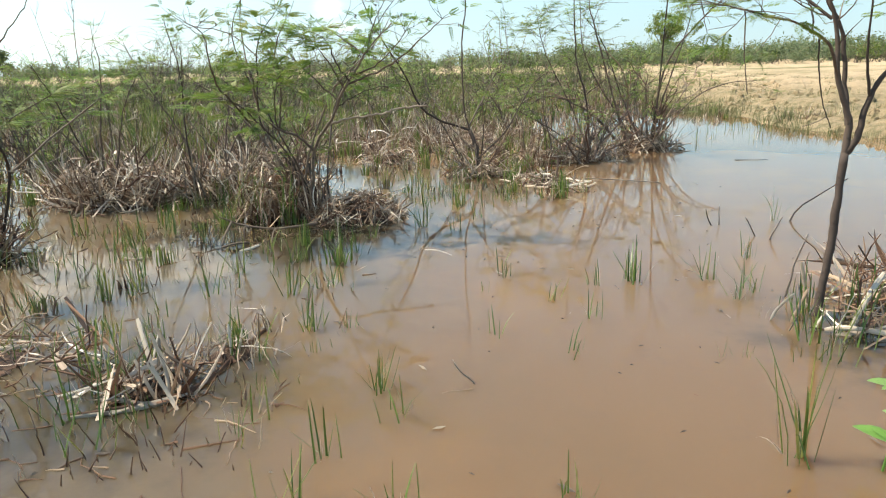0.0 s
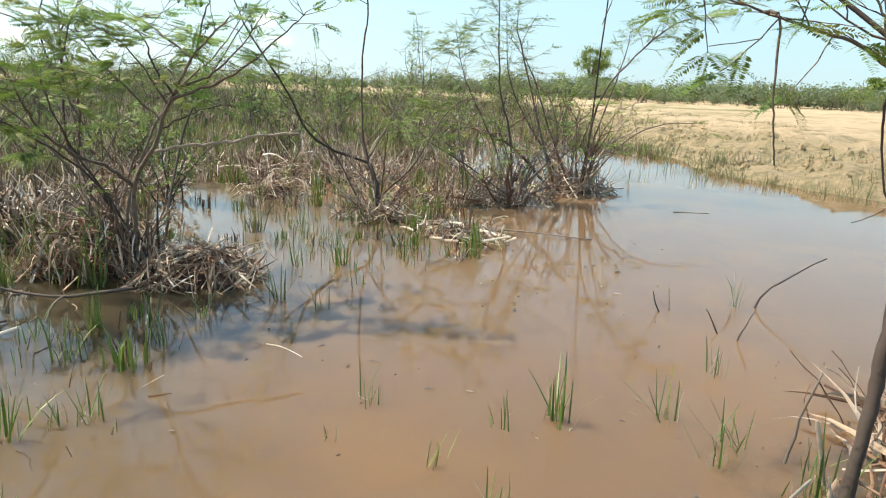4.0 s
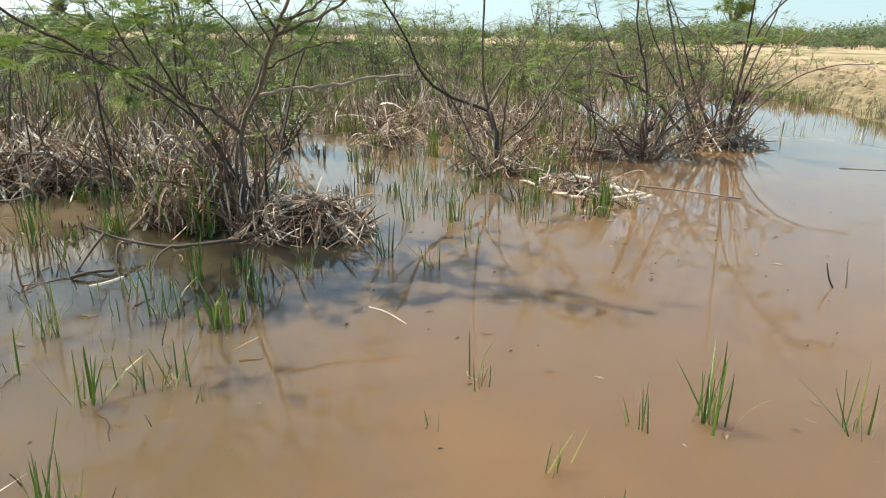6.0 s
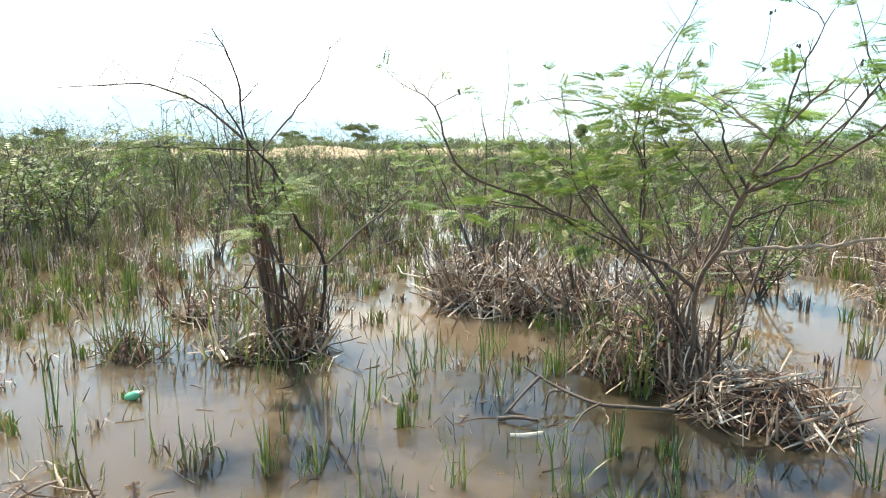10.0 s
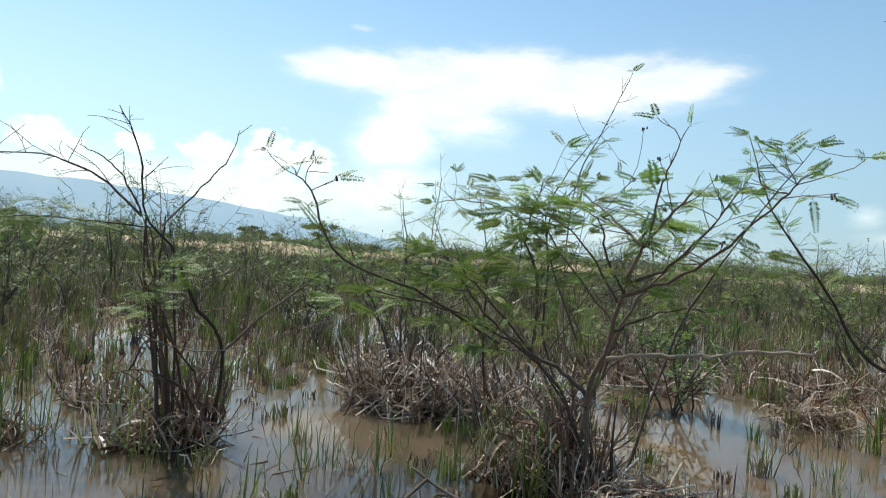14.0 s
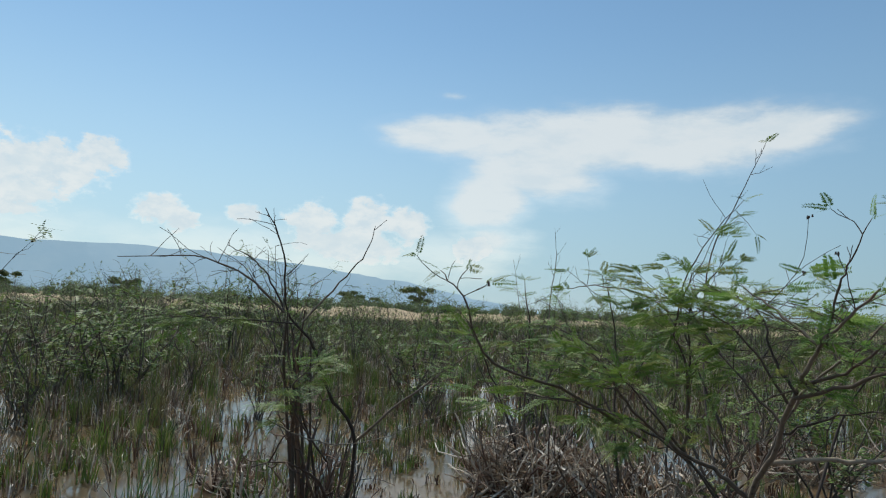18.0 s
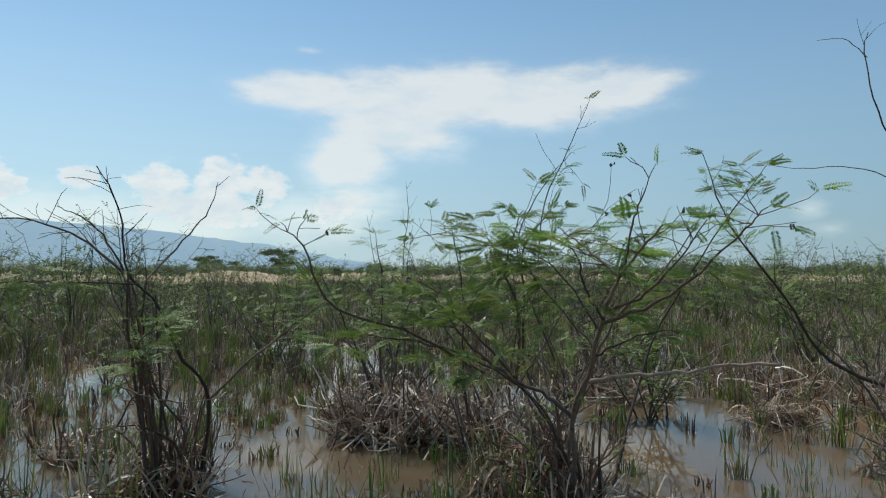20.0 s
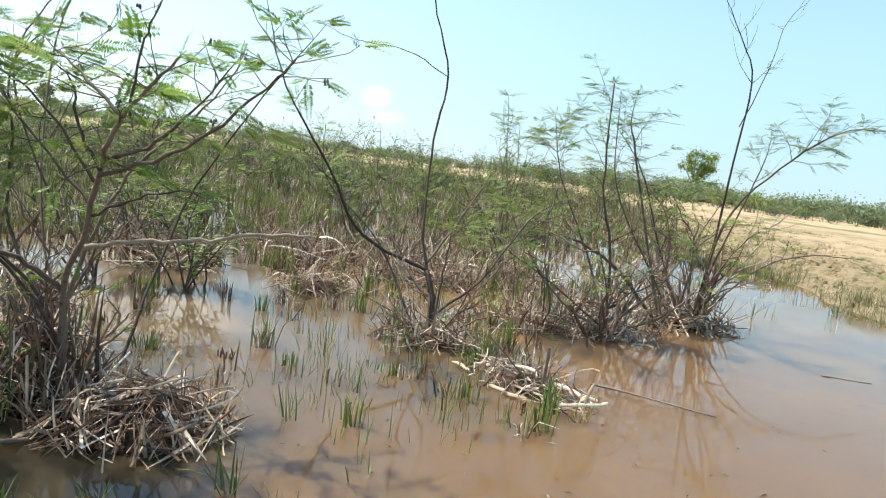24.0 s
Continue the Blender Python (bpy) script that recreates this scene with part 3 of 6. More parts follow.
def skirt(root, at, rx, ry, high, count, extra, wide=0.016, rusty=0.3, gap=0.6):
    """Dead blades that arch out of a heap and hang down to the water, in ragged locks with dark gaps between."""
    locks = [rng.uniform(0, 6.28) for _ in range(11)]
    lots = {STRAW_FAR: ([], []), RUST_FAR: ([], [])}
    for i in range(count + extra):
        a = rng.choice(locks) + rng.gauss(0, 0.16) if rng.random() < gap else rng.uniform(0, 6.28)
        start = rng.uniform(0.1, 0.85)
        end = start + rng.uniform(0.15, 0.65)
        h = high * rng.uniform(0.3, 1.2) * (1.1 - 0.6 * start)
        low = rng.uniform(-0.1, 0.8) * h
        twist = rng.gauss(0, 0.8)
        bow, kink = rng.uniform(0.8, 2.6), rng.gauss(0.08, 0.12)
        pts = []
        for k in range(6):
            f = k / 5
            r = start + (end - start) * f
            q = a + twist * f
            pts.append(Vector((at[0] + rx * r * math.cos(q), at[1] + ry * r * math.sin(q), max(0.0, h + (low - h) * f ** bow + kink * high * math.sin(math.pi * f)))))
        side = Vector((-math.sin(a), math.cos(a), rng.gauss(0, 0.5))).normalized()
        near = rng.random() < rusty
        if i < count:
            verts, faces = [], []
            strap(verts, faces, pts, wide * rng.uniform(0.5, 1.4), side, 0.5)
            part("hanging_blade", mesh_of("hanging_blade", verts, faces, RUST if near else STRAW), root)
        else:
            strap(*lots[RUST_FAR if near else STRAW_FAR], pts, wide * rng.uniform(0.4, 1.2), side, 0.5)
    for mat, (verts, faces) in lots.items():
        if faces:
            part("dead_thatch", mesh_of("dead_thatch", verts, faces, mat), root)["kind"] = "stuff"


def tuft(x, y, high, count, label="tuft of short green sedge blades standing in muddy water", spread=0.06, group="sedge tufts in the pool", dead=0.12, full=1.3):
    root = thing("sedge_tuft", (x, y, 0), label, "sedge", group)
    for _ in range(round(count * full)):
        h = high * rng.uniform(0.5, 1.1)
        m = Matrix.Translation((rng.gauss(0, spread * .6), rng.gauss(0, spread * .6), -0.02)) @ Matrix.Rotation(rng.uniform(0, 6.28), 4, "Z") @ Matrix.Rotation(rng.gauss(0, 0.28), 4, "Y") @ Matrix.Diagonal((h, min(h, 0.28), h, 1))
        if rng.random() < dead:
            part("dead_stalk", rng.choice(STRAWS), root, "bleached dead blade", m @ Matrix.Diagonal((.5, .5, .9, 1)))
        else:
            part("blade", rng.choice(BLADES), root, "", m)
    return root


def broad_reed(root, line, wide, mat, label=""):
    """One thick flattened reed through the given points, snapped off at both ends."""
    pts = [Vector(q) - root.location for q in line]
    if len(pts) == 2:
        bow = Vector((rng.gauss(0, 0.012), rng.gauss(0, 0.012), rng.gauss(0, 0.01)))
        pts = [pts[0], pts[0].lerp(pts[1], 0.35) + bow, pts[0].lerp(pts[1], 0.7) + bow * 0.7, pts[1]]
    pts = curve_of(pts, 3)
    way = (pts[-1] - pts[0]).normalized()
    side = way.cross(Vector((rng.gauss(0, 0.5), rng.gauss(-1, 0.3), rng.gauss(0.4, 0.3)))).normalized()
    thin = way.cross(side)
    verts, faces = [], []
    for i, q in enumerate(pts):
        half = wide * 0.5 * rng.uniform(0.8, 1.1) * (0.75 if i in (0, len(pts) - 1) else 1)
        for u, v in ((-1, 0.1), (-0.4, 0.32), (0.5, 0.26), (1, 0), (0.4, -0.25), (-0.5, -0.2)):
            verts.append(q + side * half * u + thin * half * v)
    for i in range(len(pts) - 1):
        for k in range(6):
            a, b = i * 6 + k, i * 6 + (k + 1) % 6
            faces.append((a, b, b + 6, a + 6))
    faces += [tuple(range(6))[::-1], tuple(range(len(verts) - 6, len(verts)))]
    return part("broad_reed", mesh_of("broad_reed", verts, faces, mat), root, label)


# ---- setting: ground, water, hills, clouds ----
def shore_x(y):
    return float(np.interp(y, (-20, 0, 5, 10, 13, 16, 20, 25, 40, 75, 110), (14, 11, 9.6, 8.5, 7.8, 7.5, 6.9, 7.5, 9.5, 15, 20)))


def rise(x, y):
    """How far inside the dry hummock that stands out of the marsh."""
    return 7.5 - math.hypot((x + 62) * 0.8 - (y - 47) * 0.3, (y - 47) * 0.8 + (x + 62) * 0.3)


def ground_z(x, y):
    land = max(x - shore_x(y), y - 82, -x - 95, 0.2 - y, rise(x, y))
    land += 0.9 * noise.noise(Vector((x * 0.25, y * 0.25, 1.7))) + 0.35 * noise.noise(Vector((x * 0.9, y * 0.9, 6)))
    if land < 0:
        return -0.3 * min(1, -land / 1.5)
    rough = min(land, 1) * (1 if land < 6 else 0.4)
    return 1.0 * min(1, max(0.0, rise(x, y) / 5)) + 0.50 * (1 - math.exp(-land / 1.7)) + 0.45 * min(land / 55, 1) + rough * (0.22 * noise.noise(Vector((x * 0.7, y * 0.7, 0))) + 0.15 * noise.noise(Vector((x * 1.9, y * 1.9, 5))) + 0.08 * noise.noise(Vector((x * 4.5, y * 4.5, 8))))


def build_ground():
    verts, faces, spokes = [(0, 6, ground_z(0, 6))], [], 480
    radii, r = [], 0.6
    while r < 4700:
        radii.append(r)
        r *= 1.15 if r < 7 else 1.018 if r < 30 else 1.045 if r < 120 else 1.15
    for r in radii:
        for k in range(spokes):
            a = 2 * math.pi * k / spokes
            x, y = r * math.cos(a), 6 + r * math.sin(a)
            verts.append((x, y, ground_z(x, y) if r < 400 else 0.9))
    for k in range(spokes):
        faces.append((0, 1 + k, 1 + (k + 1) % spokes))
    for i in range(len(radii) - 1):
        for k in range(spokes):
            a, b = 1 + i * spokes + k, 1 + i * spokes + (k + 1) % spokes
            faces.append((a, a + spokes, b + spokes, b))
    tagged(new("ground", mesh_of("ground", verts, faces, GROUND, True)), "pale sandy bank and dry open field", "ground", kind="structure")


build_ground()
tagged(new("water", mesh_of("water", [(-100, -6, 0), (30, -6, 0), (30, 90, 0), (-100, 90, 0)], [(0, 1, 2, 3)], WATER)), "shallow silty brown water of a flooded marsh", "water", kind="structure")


def build_hills():
    verts, faces = [], []
    for i in range(141):
        az = -125 + i * 0.7
        el = float(np.interp(az, (-125, -105, -92, -80, -74, -66, -60, -54, -48, -43, -30), (2.5, 3.5, 3.7, 3.9, 4.1, 3.7, 3.2, 2.4, 1.4, 0.4, -0.3)))
        el += 0.22 * noise.noise(Vector((az * 0.35, 0, 0))) + 0.08 * noise.noise(Vector((az * 1.3, 4, 0)))
        s, c = math.sin(radians(az)), math.cos(radians(az))
        top = 4300 * math.tan(radians(max(el, -0.2)))
        for d, z in ((4250, -20), (4300, top * 0.55), (4400, top), (4600, -20)):
            verts.append((d * s, d * c, z))
    for i in range(140):
        for k in range(3):
            a = i * 4 + k
            faces.append((a, a + 4, a + 5, a + 1))
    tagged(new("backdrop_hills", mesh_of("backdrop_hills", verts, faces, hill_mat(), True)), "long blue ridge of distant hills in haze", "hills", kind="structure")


def build_clouds():
    verts, faces, uvs = [], [], []
    cols, rows, r = 144, 16, 4700
    for j in range(rows + 1):
        el = -0.5 + 26 * j / rows
        for i in range(cols + 1):
            az = -180 + 360 * i / cols
            verts.append((r * math.sin(radians(az)) * math.cos(radians(el)), r * math.cos(radians(az)) * math.cos(radians(el)), r * math.sin(radians(el))))
            uvs.append((az / 10, el / 10))
    for j in range(rows):
        for i in range(cols):
            a = j * (cols + 1) + i
            faces.append((a, a + 1, a + cols + 2, a + cols + 1))
    me = mesh_of("backdrop_clouds", verts, faces, cloud_mat(), True)
    layer = me.uv_layers.new(name="sky")
    for loop in me.loops:
        layer.data[loop.index].uv = uvs[loop.vertex_index]
    ob = tagged(new("backdrop_clouds", me), "white anvil cloud and heaped cumulus over the horizon", "clouds", kind="structure")


build_hills()
build_clouds()

# ---- the great shrub in the pool ----
A = thing("shrub", (-1.27, 7.74, 0), "feathery green thorn shrub rising from a heap of dead reeds", "shrub")
T = thing("sapling", (2.21, 4.76, 0), "slender forked thorn sapling rooted in dead reeds", "tree")
limb(A, [(-1.232, 7.726, -0.116), (-1.156, 7.618, 0.316), (-1.081, 7.456, 0.683), (-0.876, 7.240, 0.953), (-0.703, 7.024, 1.239), (-0.584, 6.862, 1.369), (-0.498, 6.808, 1.493), (-0.368, 6.754, 1.623), (-0.260, 6.700, 1.720)], 0.018, 0.004, 9, 1, 0.15, 0.22, 0.55, buds=0.3)
limb(A, [(-0.476, 6.808, 1.504), (-0.411, 6.722, 1.698), (-0.336, 6.657, 1.828), (-0.260, 6.624, 1.968)], 0.006, 0.0015, 5, 1, 0.11, 0.14, 0.1, 0.6, up=0.1, buds=0.4)
limb(A, [(-0.584, 6.884, 1.342), (-0.433, 6.862, 1.396), (-0.260, 6.808, 1.536), (-0.109, 6.808, 1.742)], 0.009, 0.002, 9, 1, 0.14, 0.2, 0.35, buds=0.3)
limb(A, [(-0.660, 6.959, 1.266), (-0.368, 6.862, 1.374), (-0.184, 6.808, 1.482), (0.064, 6.700, 1.688), (0.172, 6.614, 1.763)], 0.010, 0.002, 12, 1, 0.14, 0.2, 0.4, up=0.0, buds=0.3)
limb(A, [(-0.778, 7.132, 1.083), (-0.616, 7.132, 1.169), (-0.454, 7.154, 1.223), (-0.303, 7.186, 1.229)], 0.007, 0.002, 5, 1, 0.12, 0.16, 0.4, 0.5)
limb(A, [(-0.498, 6.808, 1.493), (-0.692, 6.862, 1.634), (-0.876, 6.916, 1.752)], 0.008, 0.002, 9, 2, 0.18, 0.36, 0.15, 0.2, up=0.0, buds=0.3)
limb(A, [(-0.649, 6.948, 1.288), (-0.757, 6.970, 1.439), (-0.832, 7.024, 1.612), (-0.973, 7.046, 1.698)], 0.008, 0.002, 9, 2, 0.18, 0.36, 0.2, 0.1, up=0.0)
limb(A, [(-0.789, 7.132, 1.126), (-1.016, 7.132, 1.353), (-1.178, 7.132, 1.536), (-1.254, 7.132, 1.677)], 0.007, 0.002, 10, 2, 0.18, 0.38, 0.3, 0.1, up=0.1)
limb(A, [(-1.102, 7.478, 0.662), (-1.178, 7.348, 0.791), (-1.351, 7.240, 0.888), (-1.437, 7.132, 0.996), (-1.394, 6.808, 1.158), (-1.351, 6.592, 1.320), (-1.340, 6.430, 1.418)], 0.014, 0.003, 12, 2, 0.17, 0.26, 0.45, 0.1, up=0.1)
limb(A, [(-1.275, 7.726, -0.116), (-1.232, 7.694, 0.424), (-1.048, 7.618, 0.910), (-0.822, 7.564, 1.288), (-0.530, 7.456, 1.526), (-0.336, 7.456, 1.806)], 0.014, 0.003, 8, 2, 0.16, 0.28, 0.55)
limb(A, [(-1.178, 7.726, -0.116), (-1.254, 7.694, 0.370), (-1.362, 7.370, 0.824), (-1.232, 6.754, 1.158), (-1.059, 6.268, 1.353)], 0.012, 0.003, 12, 2, 0.16, 0.28, 0.45, 0.1, up=0.1)
limb(A, [(-1.340, 7.262, 0.878), (-1.308, 7.240, 1.094), (-1.264, 7.132, 1.331), (-1.264, 7.024, 1.547), (-1.124, 6.938, 1.806)], 0.010, 0.003, 10, 2, 0.18, 0.36, 0.35, 0.1)
limb(A, [(-1.254, 7.780, -0.116), (-1.362, 7.726, 0.532), (-1.513, 7.402, 0.867), (-1.513, 6.808, 1.094), (-1.491, 6.160, 1.223)], 0.012, 0.003, 15, 3, 0.17, 0.34, 0.4, 0.05, up=-0.1)
limb(A, [(-1.556, 7.240, 0.910), (-1.545, 6.484, 1.223), (-1.42, 5.9, 1.36), (-1.39, 5.7, 1.62), (-1.54, 5.7, 1.73)], 0.009, 0.002, 6, 1, 0.13, 0.16, 0.55, 0.3, buds=0.3)
limb(A, [(-0.908, 7.283, 0.910), (-0.714, 7.402, 0.959), (-0.498, 7.564, 0.964), (-0.314, 7.672, 1.013), (-0.044, 7.856, 1.023)], 0.013, 0.009, 7, 0, 0.1, 0.16, 0.3, 1.0, SHOOT)
limb(A, [(-1.340, 8.050, -0.008), (-1.772, 8.320, 0.888), (-2.031, 8.752, 1.947), (-1.837, 8.860, 2.519), (-1.664, 8.925, 2.940)], 0.010, 0.002, 6, 1, 0.13, 0.3, 0.55, 0.8)
limb(A, [(-1.124, 8.104, 0.100), (-1.070, 8.644, 0.964), (-0.616, 8.644, 1.752), (-0.249, 8.536, 2.206)], 0.011, 0.002, 8, 2, 0.15, 0.35, 0.5, 0.3)
limb(A, [(-1.340, 7.780, 0.316), (-1.826, 7.834, 0.942), (-2.204, 7.780, 1.288), (-2.420, 7.456, 1.504)], 0.011, 0.003, 9, 2, 0.17, 0.35, 0.45, 0.15, up=0.0)
limb(A, [(-1.340, 7.780, 0.424), (-1.664, 7.888, 0.856), (-1.664, 7.888, 1.320), (-1.578, 7.726, 1.666), (-1.394, 7.780, 1.936)], 0.011, 0.003, 10, 2, 0.17, 0.3, 0.45, 0.15)
limb(A, [(-1.610, 7.780, 1.504), (-1.772, 7.618, 1.698), (-1.988, 7.402, 1.763), (-2.150, 7.240, 1.742)], 0.006, 0.002, 8, 2, 0.16, 0.2, 0.3, 0.1, up=0.0)
limb(A, [(-1.664, 8.320, 0.856), (-1.988, 8.320, 1.612), (-1.923, 8.482, 2.109), (-1.718, 8.698, 2.476)], 0.008, 0.002, 7, 1, 0.14, 0.3, 0.4, 0.5)
limb(A, [(-0.714, 7.024, 1.234), (-0.800, 6.938, 1.418), (-0.886, 6.830, 1.569), (-0.973, 6.700, 1.634)], 0.007, 0.002, 14, 3, 0.15, 0.24, 0.2, 0.0, up=0.0)
tangle(A, 14, 0.28, 0.75, 0.3, 0.005)
thicket(A, (-1.29, 7.76), 8, 0.9, 0.018, 0.1, (0.1, 0.5), SHOOT, 0.16)
stems(A, 20, 0.22, 0.75, 0.14, 0.015, SHOOT)
stems(A, 12, 0.26, 0.7, 0.12, 0.012, BARK)
HEAP = mound((-1.50, 7.72), 0.42, 0.38, 0.36, 110, "brown thatched heap of dead reeds round the foot of a shrub", upright=0.62, rusty=0.6, extra=220, thick=1.4, length=(0.14, 0.48), flat=0.2, stiff=True)
skirt(HEAP, (0, 0), 0.44, 0.40, 0.42, 90, 130, 0.020, 0.6)
kept = rng.getstate()
for _ in range(40):
    a, f = rng.uniform(3.0, 6.4), rng.uniform(0.55, 1.05)
    low = Vector((-1.46 + 0.46 * f * math.cos(a), 7.70 + 0.42 * f * math.sin(a), rng.uniform(0.0, 0.16)))
    lean = Vector((-math.cos(a) * rng.uniform(-0.1, 0.5) + rng.gauss(0, 0.35), -math.sin(a) * rng.uniform(0.0, 0.4), 1)).normalized() * rng.uniform(0.12, 0.30)
    broad_reed(HEAP, (low, low + lean), rng.uniform(0.009, 0.018), rng.choice((BLEACHED, BLEACHED, STRAW, RUST)))
rng.setstate(kept)
for x, y in ((-1.86, 7.52), (-1.80, 7.62), (-1.90, 7.40), (-1.30, 7.36), (-1.26, 7.42), (-1.55, 7.45)):
    tuft(x + rng.gauss(0, .03), y + rng.gauss(0, .03), 0.58, 8, "olive sedge standing among the stems of a shrub", 0.05, dead=0.3)
SIDE = mound((-0.74, 7.58), 0.46, 0.38, 0.27, 170, "bleached heap of broken dead reeds beside a shrub", flat=0.2, rusty=0.45, upright=0.38, thick=1.25, extra=420, length=(0.08, 0.32), stiff=True)
skirt(SIDE, (0, 0), 0.44, 0.34, 0.22, 14, 20, 0.020, 0.4, 0.4)
for _ in range(26):
    a, f = rng.uniform(0, 6.28), math.sqrt(rng.random())
    q = Vector((-0.74 + 0.42 * f * math.cos(a), 7.56 + 0.34 * f * math.sin(a), 0.2 * (1 - f * f)))
    d = Vector((rng.gauss(0, 0.7), rng.gauss(0, 0.7), rng.uniform(0.1, 1.0))).normalized() * rng.uniform(0.12, 0.32)
    broad_reed(SIDE, (q, q + d), rng.uniform(0.010, 0.018), BLEACHED if rng.random() < 0.65 else STRAW)

# ---- the shrub behind with the tall bare wand ----
B = thing("shrub", (0.5, 10.0, 0), "half-bare dark shrub with one tall wand above the water", "shrub")
limb(B, [(0.56, 9.98, -0.05), (0.52, 10.05, 0.35), (0.44, 10.1, 0.57)], 0.030, 0.024, 2, 0, 0.1, 0.3, 0.3, 1, name="trunk")
limb(B, [(0.44, 10.1, 0.57), (-0.11, 9.9, 0.82), (-0.36, 9.6, 1.31), (-0.68, 9.3, 1.88), (-0.85, 9.2, 2.44)], 0.018, 0.003, 12, 4, 0.15, 0.4, 0.4, 0.4)
limb(B, [(0.44, 10.1, 0.57), (0.37, 10.1, 0.93), (0.36, 10.1, 1.67), (0.41, 10.1, 2.2), (0.22, 10.1, 2.78), (0.14, 10.1, 3.26), (0.17, 10.1, 3.42)], 0.012, 0.003, 2, 0, 0.1, 0.25, 0.1, 1, name="wand")
limb(B, [(0.41, 10.1, 2.19), (0.06, 10.0, 2.34), (-0.36, 9.9, 2.36), (-0.59, 9.8, 2.43)], 0.005, 0.002, 0, 0, bare=1, name="side_wand")
limb(B, [(0.16, 10.1, 3.22), (0.0, 10.1, 3.40), (-0.19, 10.1, 3.43)], 0.004, 0.002, 0, 0, bare=1, name="side_wand")
limb(B, [(0.43, 10.1, 0.62), (0.72, 10.3, 1.13), (0.95, 10.4, 1.59)], 0.013, 0.003, 11, 4, 0.15, 0.35, 0.4, 0.5)
limb(B, [(0.52, 10.0, 0.2), (0.9, 10.0, 0.55), (1.25, 10.2, 1.1), (1.5, 10.3, 1.3)], 0.014, 0.003, 14, 3, 0.15, 0.4, 0.5, 0.5)
limb(B, [(0.5, 10.1, 0.3), (0.2, 10.3, 0.6), (-0.1, 10.6, 1.1), (-0.2, 10.8, 1.5)], 0.012, 0.003, 12, 3, 0.15, 0.4, 0.5, 0.5)
thicket(B, (0.6, 9.95), 8, 0.85, 0.012, 0.1, (0.4, 1.3))
tangle(B, 14, 0.4, 0.6, 0.9)
tangle(B, 16, 0.5, 0.5, 1.3, 0.007, GREY_WOOD)

# ---- the spreading shrubs by the open water ----
C = thing("shrub", (3.35, 12.35, 0), "spreading thorn shrub with bare lower stems at the pool's edge", "shrub")
limb(C, [(3.05, 12.25, 0.0), (2.34, 11.8, 0.65), (1.73, 11.5, 0.91), (1.39, 11.3, 0.82)], 0.025, 0.008, 9, 3, 0.15, 0.4, 0.5, 0.6)
limb(C, [(3.1, 12.3, 0.0), (2.74, 12.2, 1.06), (2.44, 12.1, 1.97), (2.37, 12.1, 2.2), (2.38, 12.1, 2.5)], 0.018, 0.003, 11, 4, 0.15, 0.5, 0.35, 0.3)
limb(C, [(3.44, 12.3, -0.03), (3.51, 12.2, 0.67), (3.5, 12.0, 1.71), (3.47, 11.8, 2.73), (3.26, 11.8, 3.22), (3.03, 11.8, 3.6)], 0.018, 0.003, 9, 4, 0.15, 0.5, 0.6, 0.8)
limb(C, [(3.5, 12.0, 2.3), (3.62, 11.8, 2.9), (3.72, 11.8, 3.4), (3.95, 11.8, 3.7)], 0.007, 0.002, 4, 0, 0.1, 0.4, 0.3, 1)
limb(C, [(3.52, 12.3, -0.02), (3.53, 12.0, 1.22), (3.89, 11.7, 1.89), (4.33, 11.5, 2.32), (4.75, 11.4, 2.38)], 0.018, 0.004, 19, 4, 0.17, 0.45, 0.55, 0.15)
limb(C, [(3.29, 12.3, -0.05), (2.91, 12.3, 0.57), (2.36, 12.3, 1.49), (2.24, 12.3, 2.57)], 0.018, 0.003, 17, 4, 0.17, 0.45, 0.6, 0.2)
limb(C, [(3.35, 12.3, 0.0), (3.0, 12.5, 0.9), (2.7, 12.6, 1.7), (2.3, 12.6, 2.2)], 0.016, 0.003, 17, 4, 0.17, 0.45, 0.6, 0.2)
limb(C, [(3.5, 12.3, 0.0), (4.0, 12.2, 0.7), (4.5, 12.1, 1.0), (5.0, 12.0, 1.05)], 0.014, 0.004, 9, 4, 0.15, 0.4, 0.4, 0.5)
limb(C, [(3.45, 12.4, 0.0), (3.8, 12.6, 1.0), (4.1, 12.7, 1.9), (4.2, 12.8, 2.3)], 0.015, 0.003, 14, 5, 0.15, 0.45, 0.5, 0.2)
thicket(C, (3.4, 12.3), 8, 1.5, 0.026, 0.3, (0.1, 0.65), SHOOT, 0.25)
tangle(C, 10, 0.5, 0.9, 0.8, 0.006)
tangle(C, 10, 0.4, 0.6, 0.9, 0.009, GREY_WOOD)
D = thing("shrub", (2.2, 10.95, 0), "dark-stemmed thorn shrub with a straight upright pole", "shrub")
limb(D, [(2.15, 10.9, -0.05), (2.2, 11.0, 0.3), (2.12, 11.0, 0.94), (1.98, 11.0, 1.47), (1.92, 11.0, 2.44)], 0.020, 0.007, 12, 4, 0.15, 0.45, 0.5, 0.4)
limb(D, [(2.19, 10.9, 0.08), (1.8, 11.0, 0.27), (1.48, 11.0, 0.58), (1.1, 11.0, 1.2), (0.95, 11.0, 2.2)], 0.016, 0.003, 19, 4, 0.17, 0.45, 0.6, 0.2)
limb(D, [(2.19, 10.95, 0.1), (2.6, 11.0, 0.5), (2.9, 11.1, 0.9), (3.3, 11.2, 1.3)], 0.014, 0.003, 12, 4, 0.15, 0.4, 0.35, 0.4)
limb(D, [(2.19, 10.95, 0.1), (1.95, 11.2, 0.8), (1.6, 11.3, 1.5), (1.45, 11.3, 2.1)], 0.014, 0.003, 19, 4, 0.17, 0.45, 0.6, 0.2)
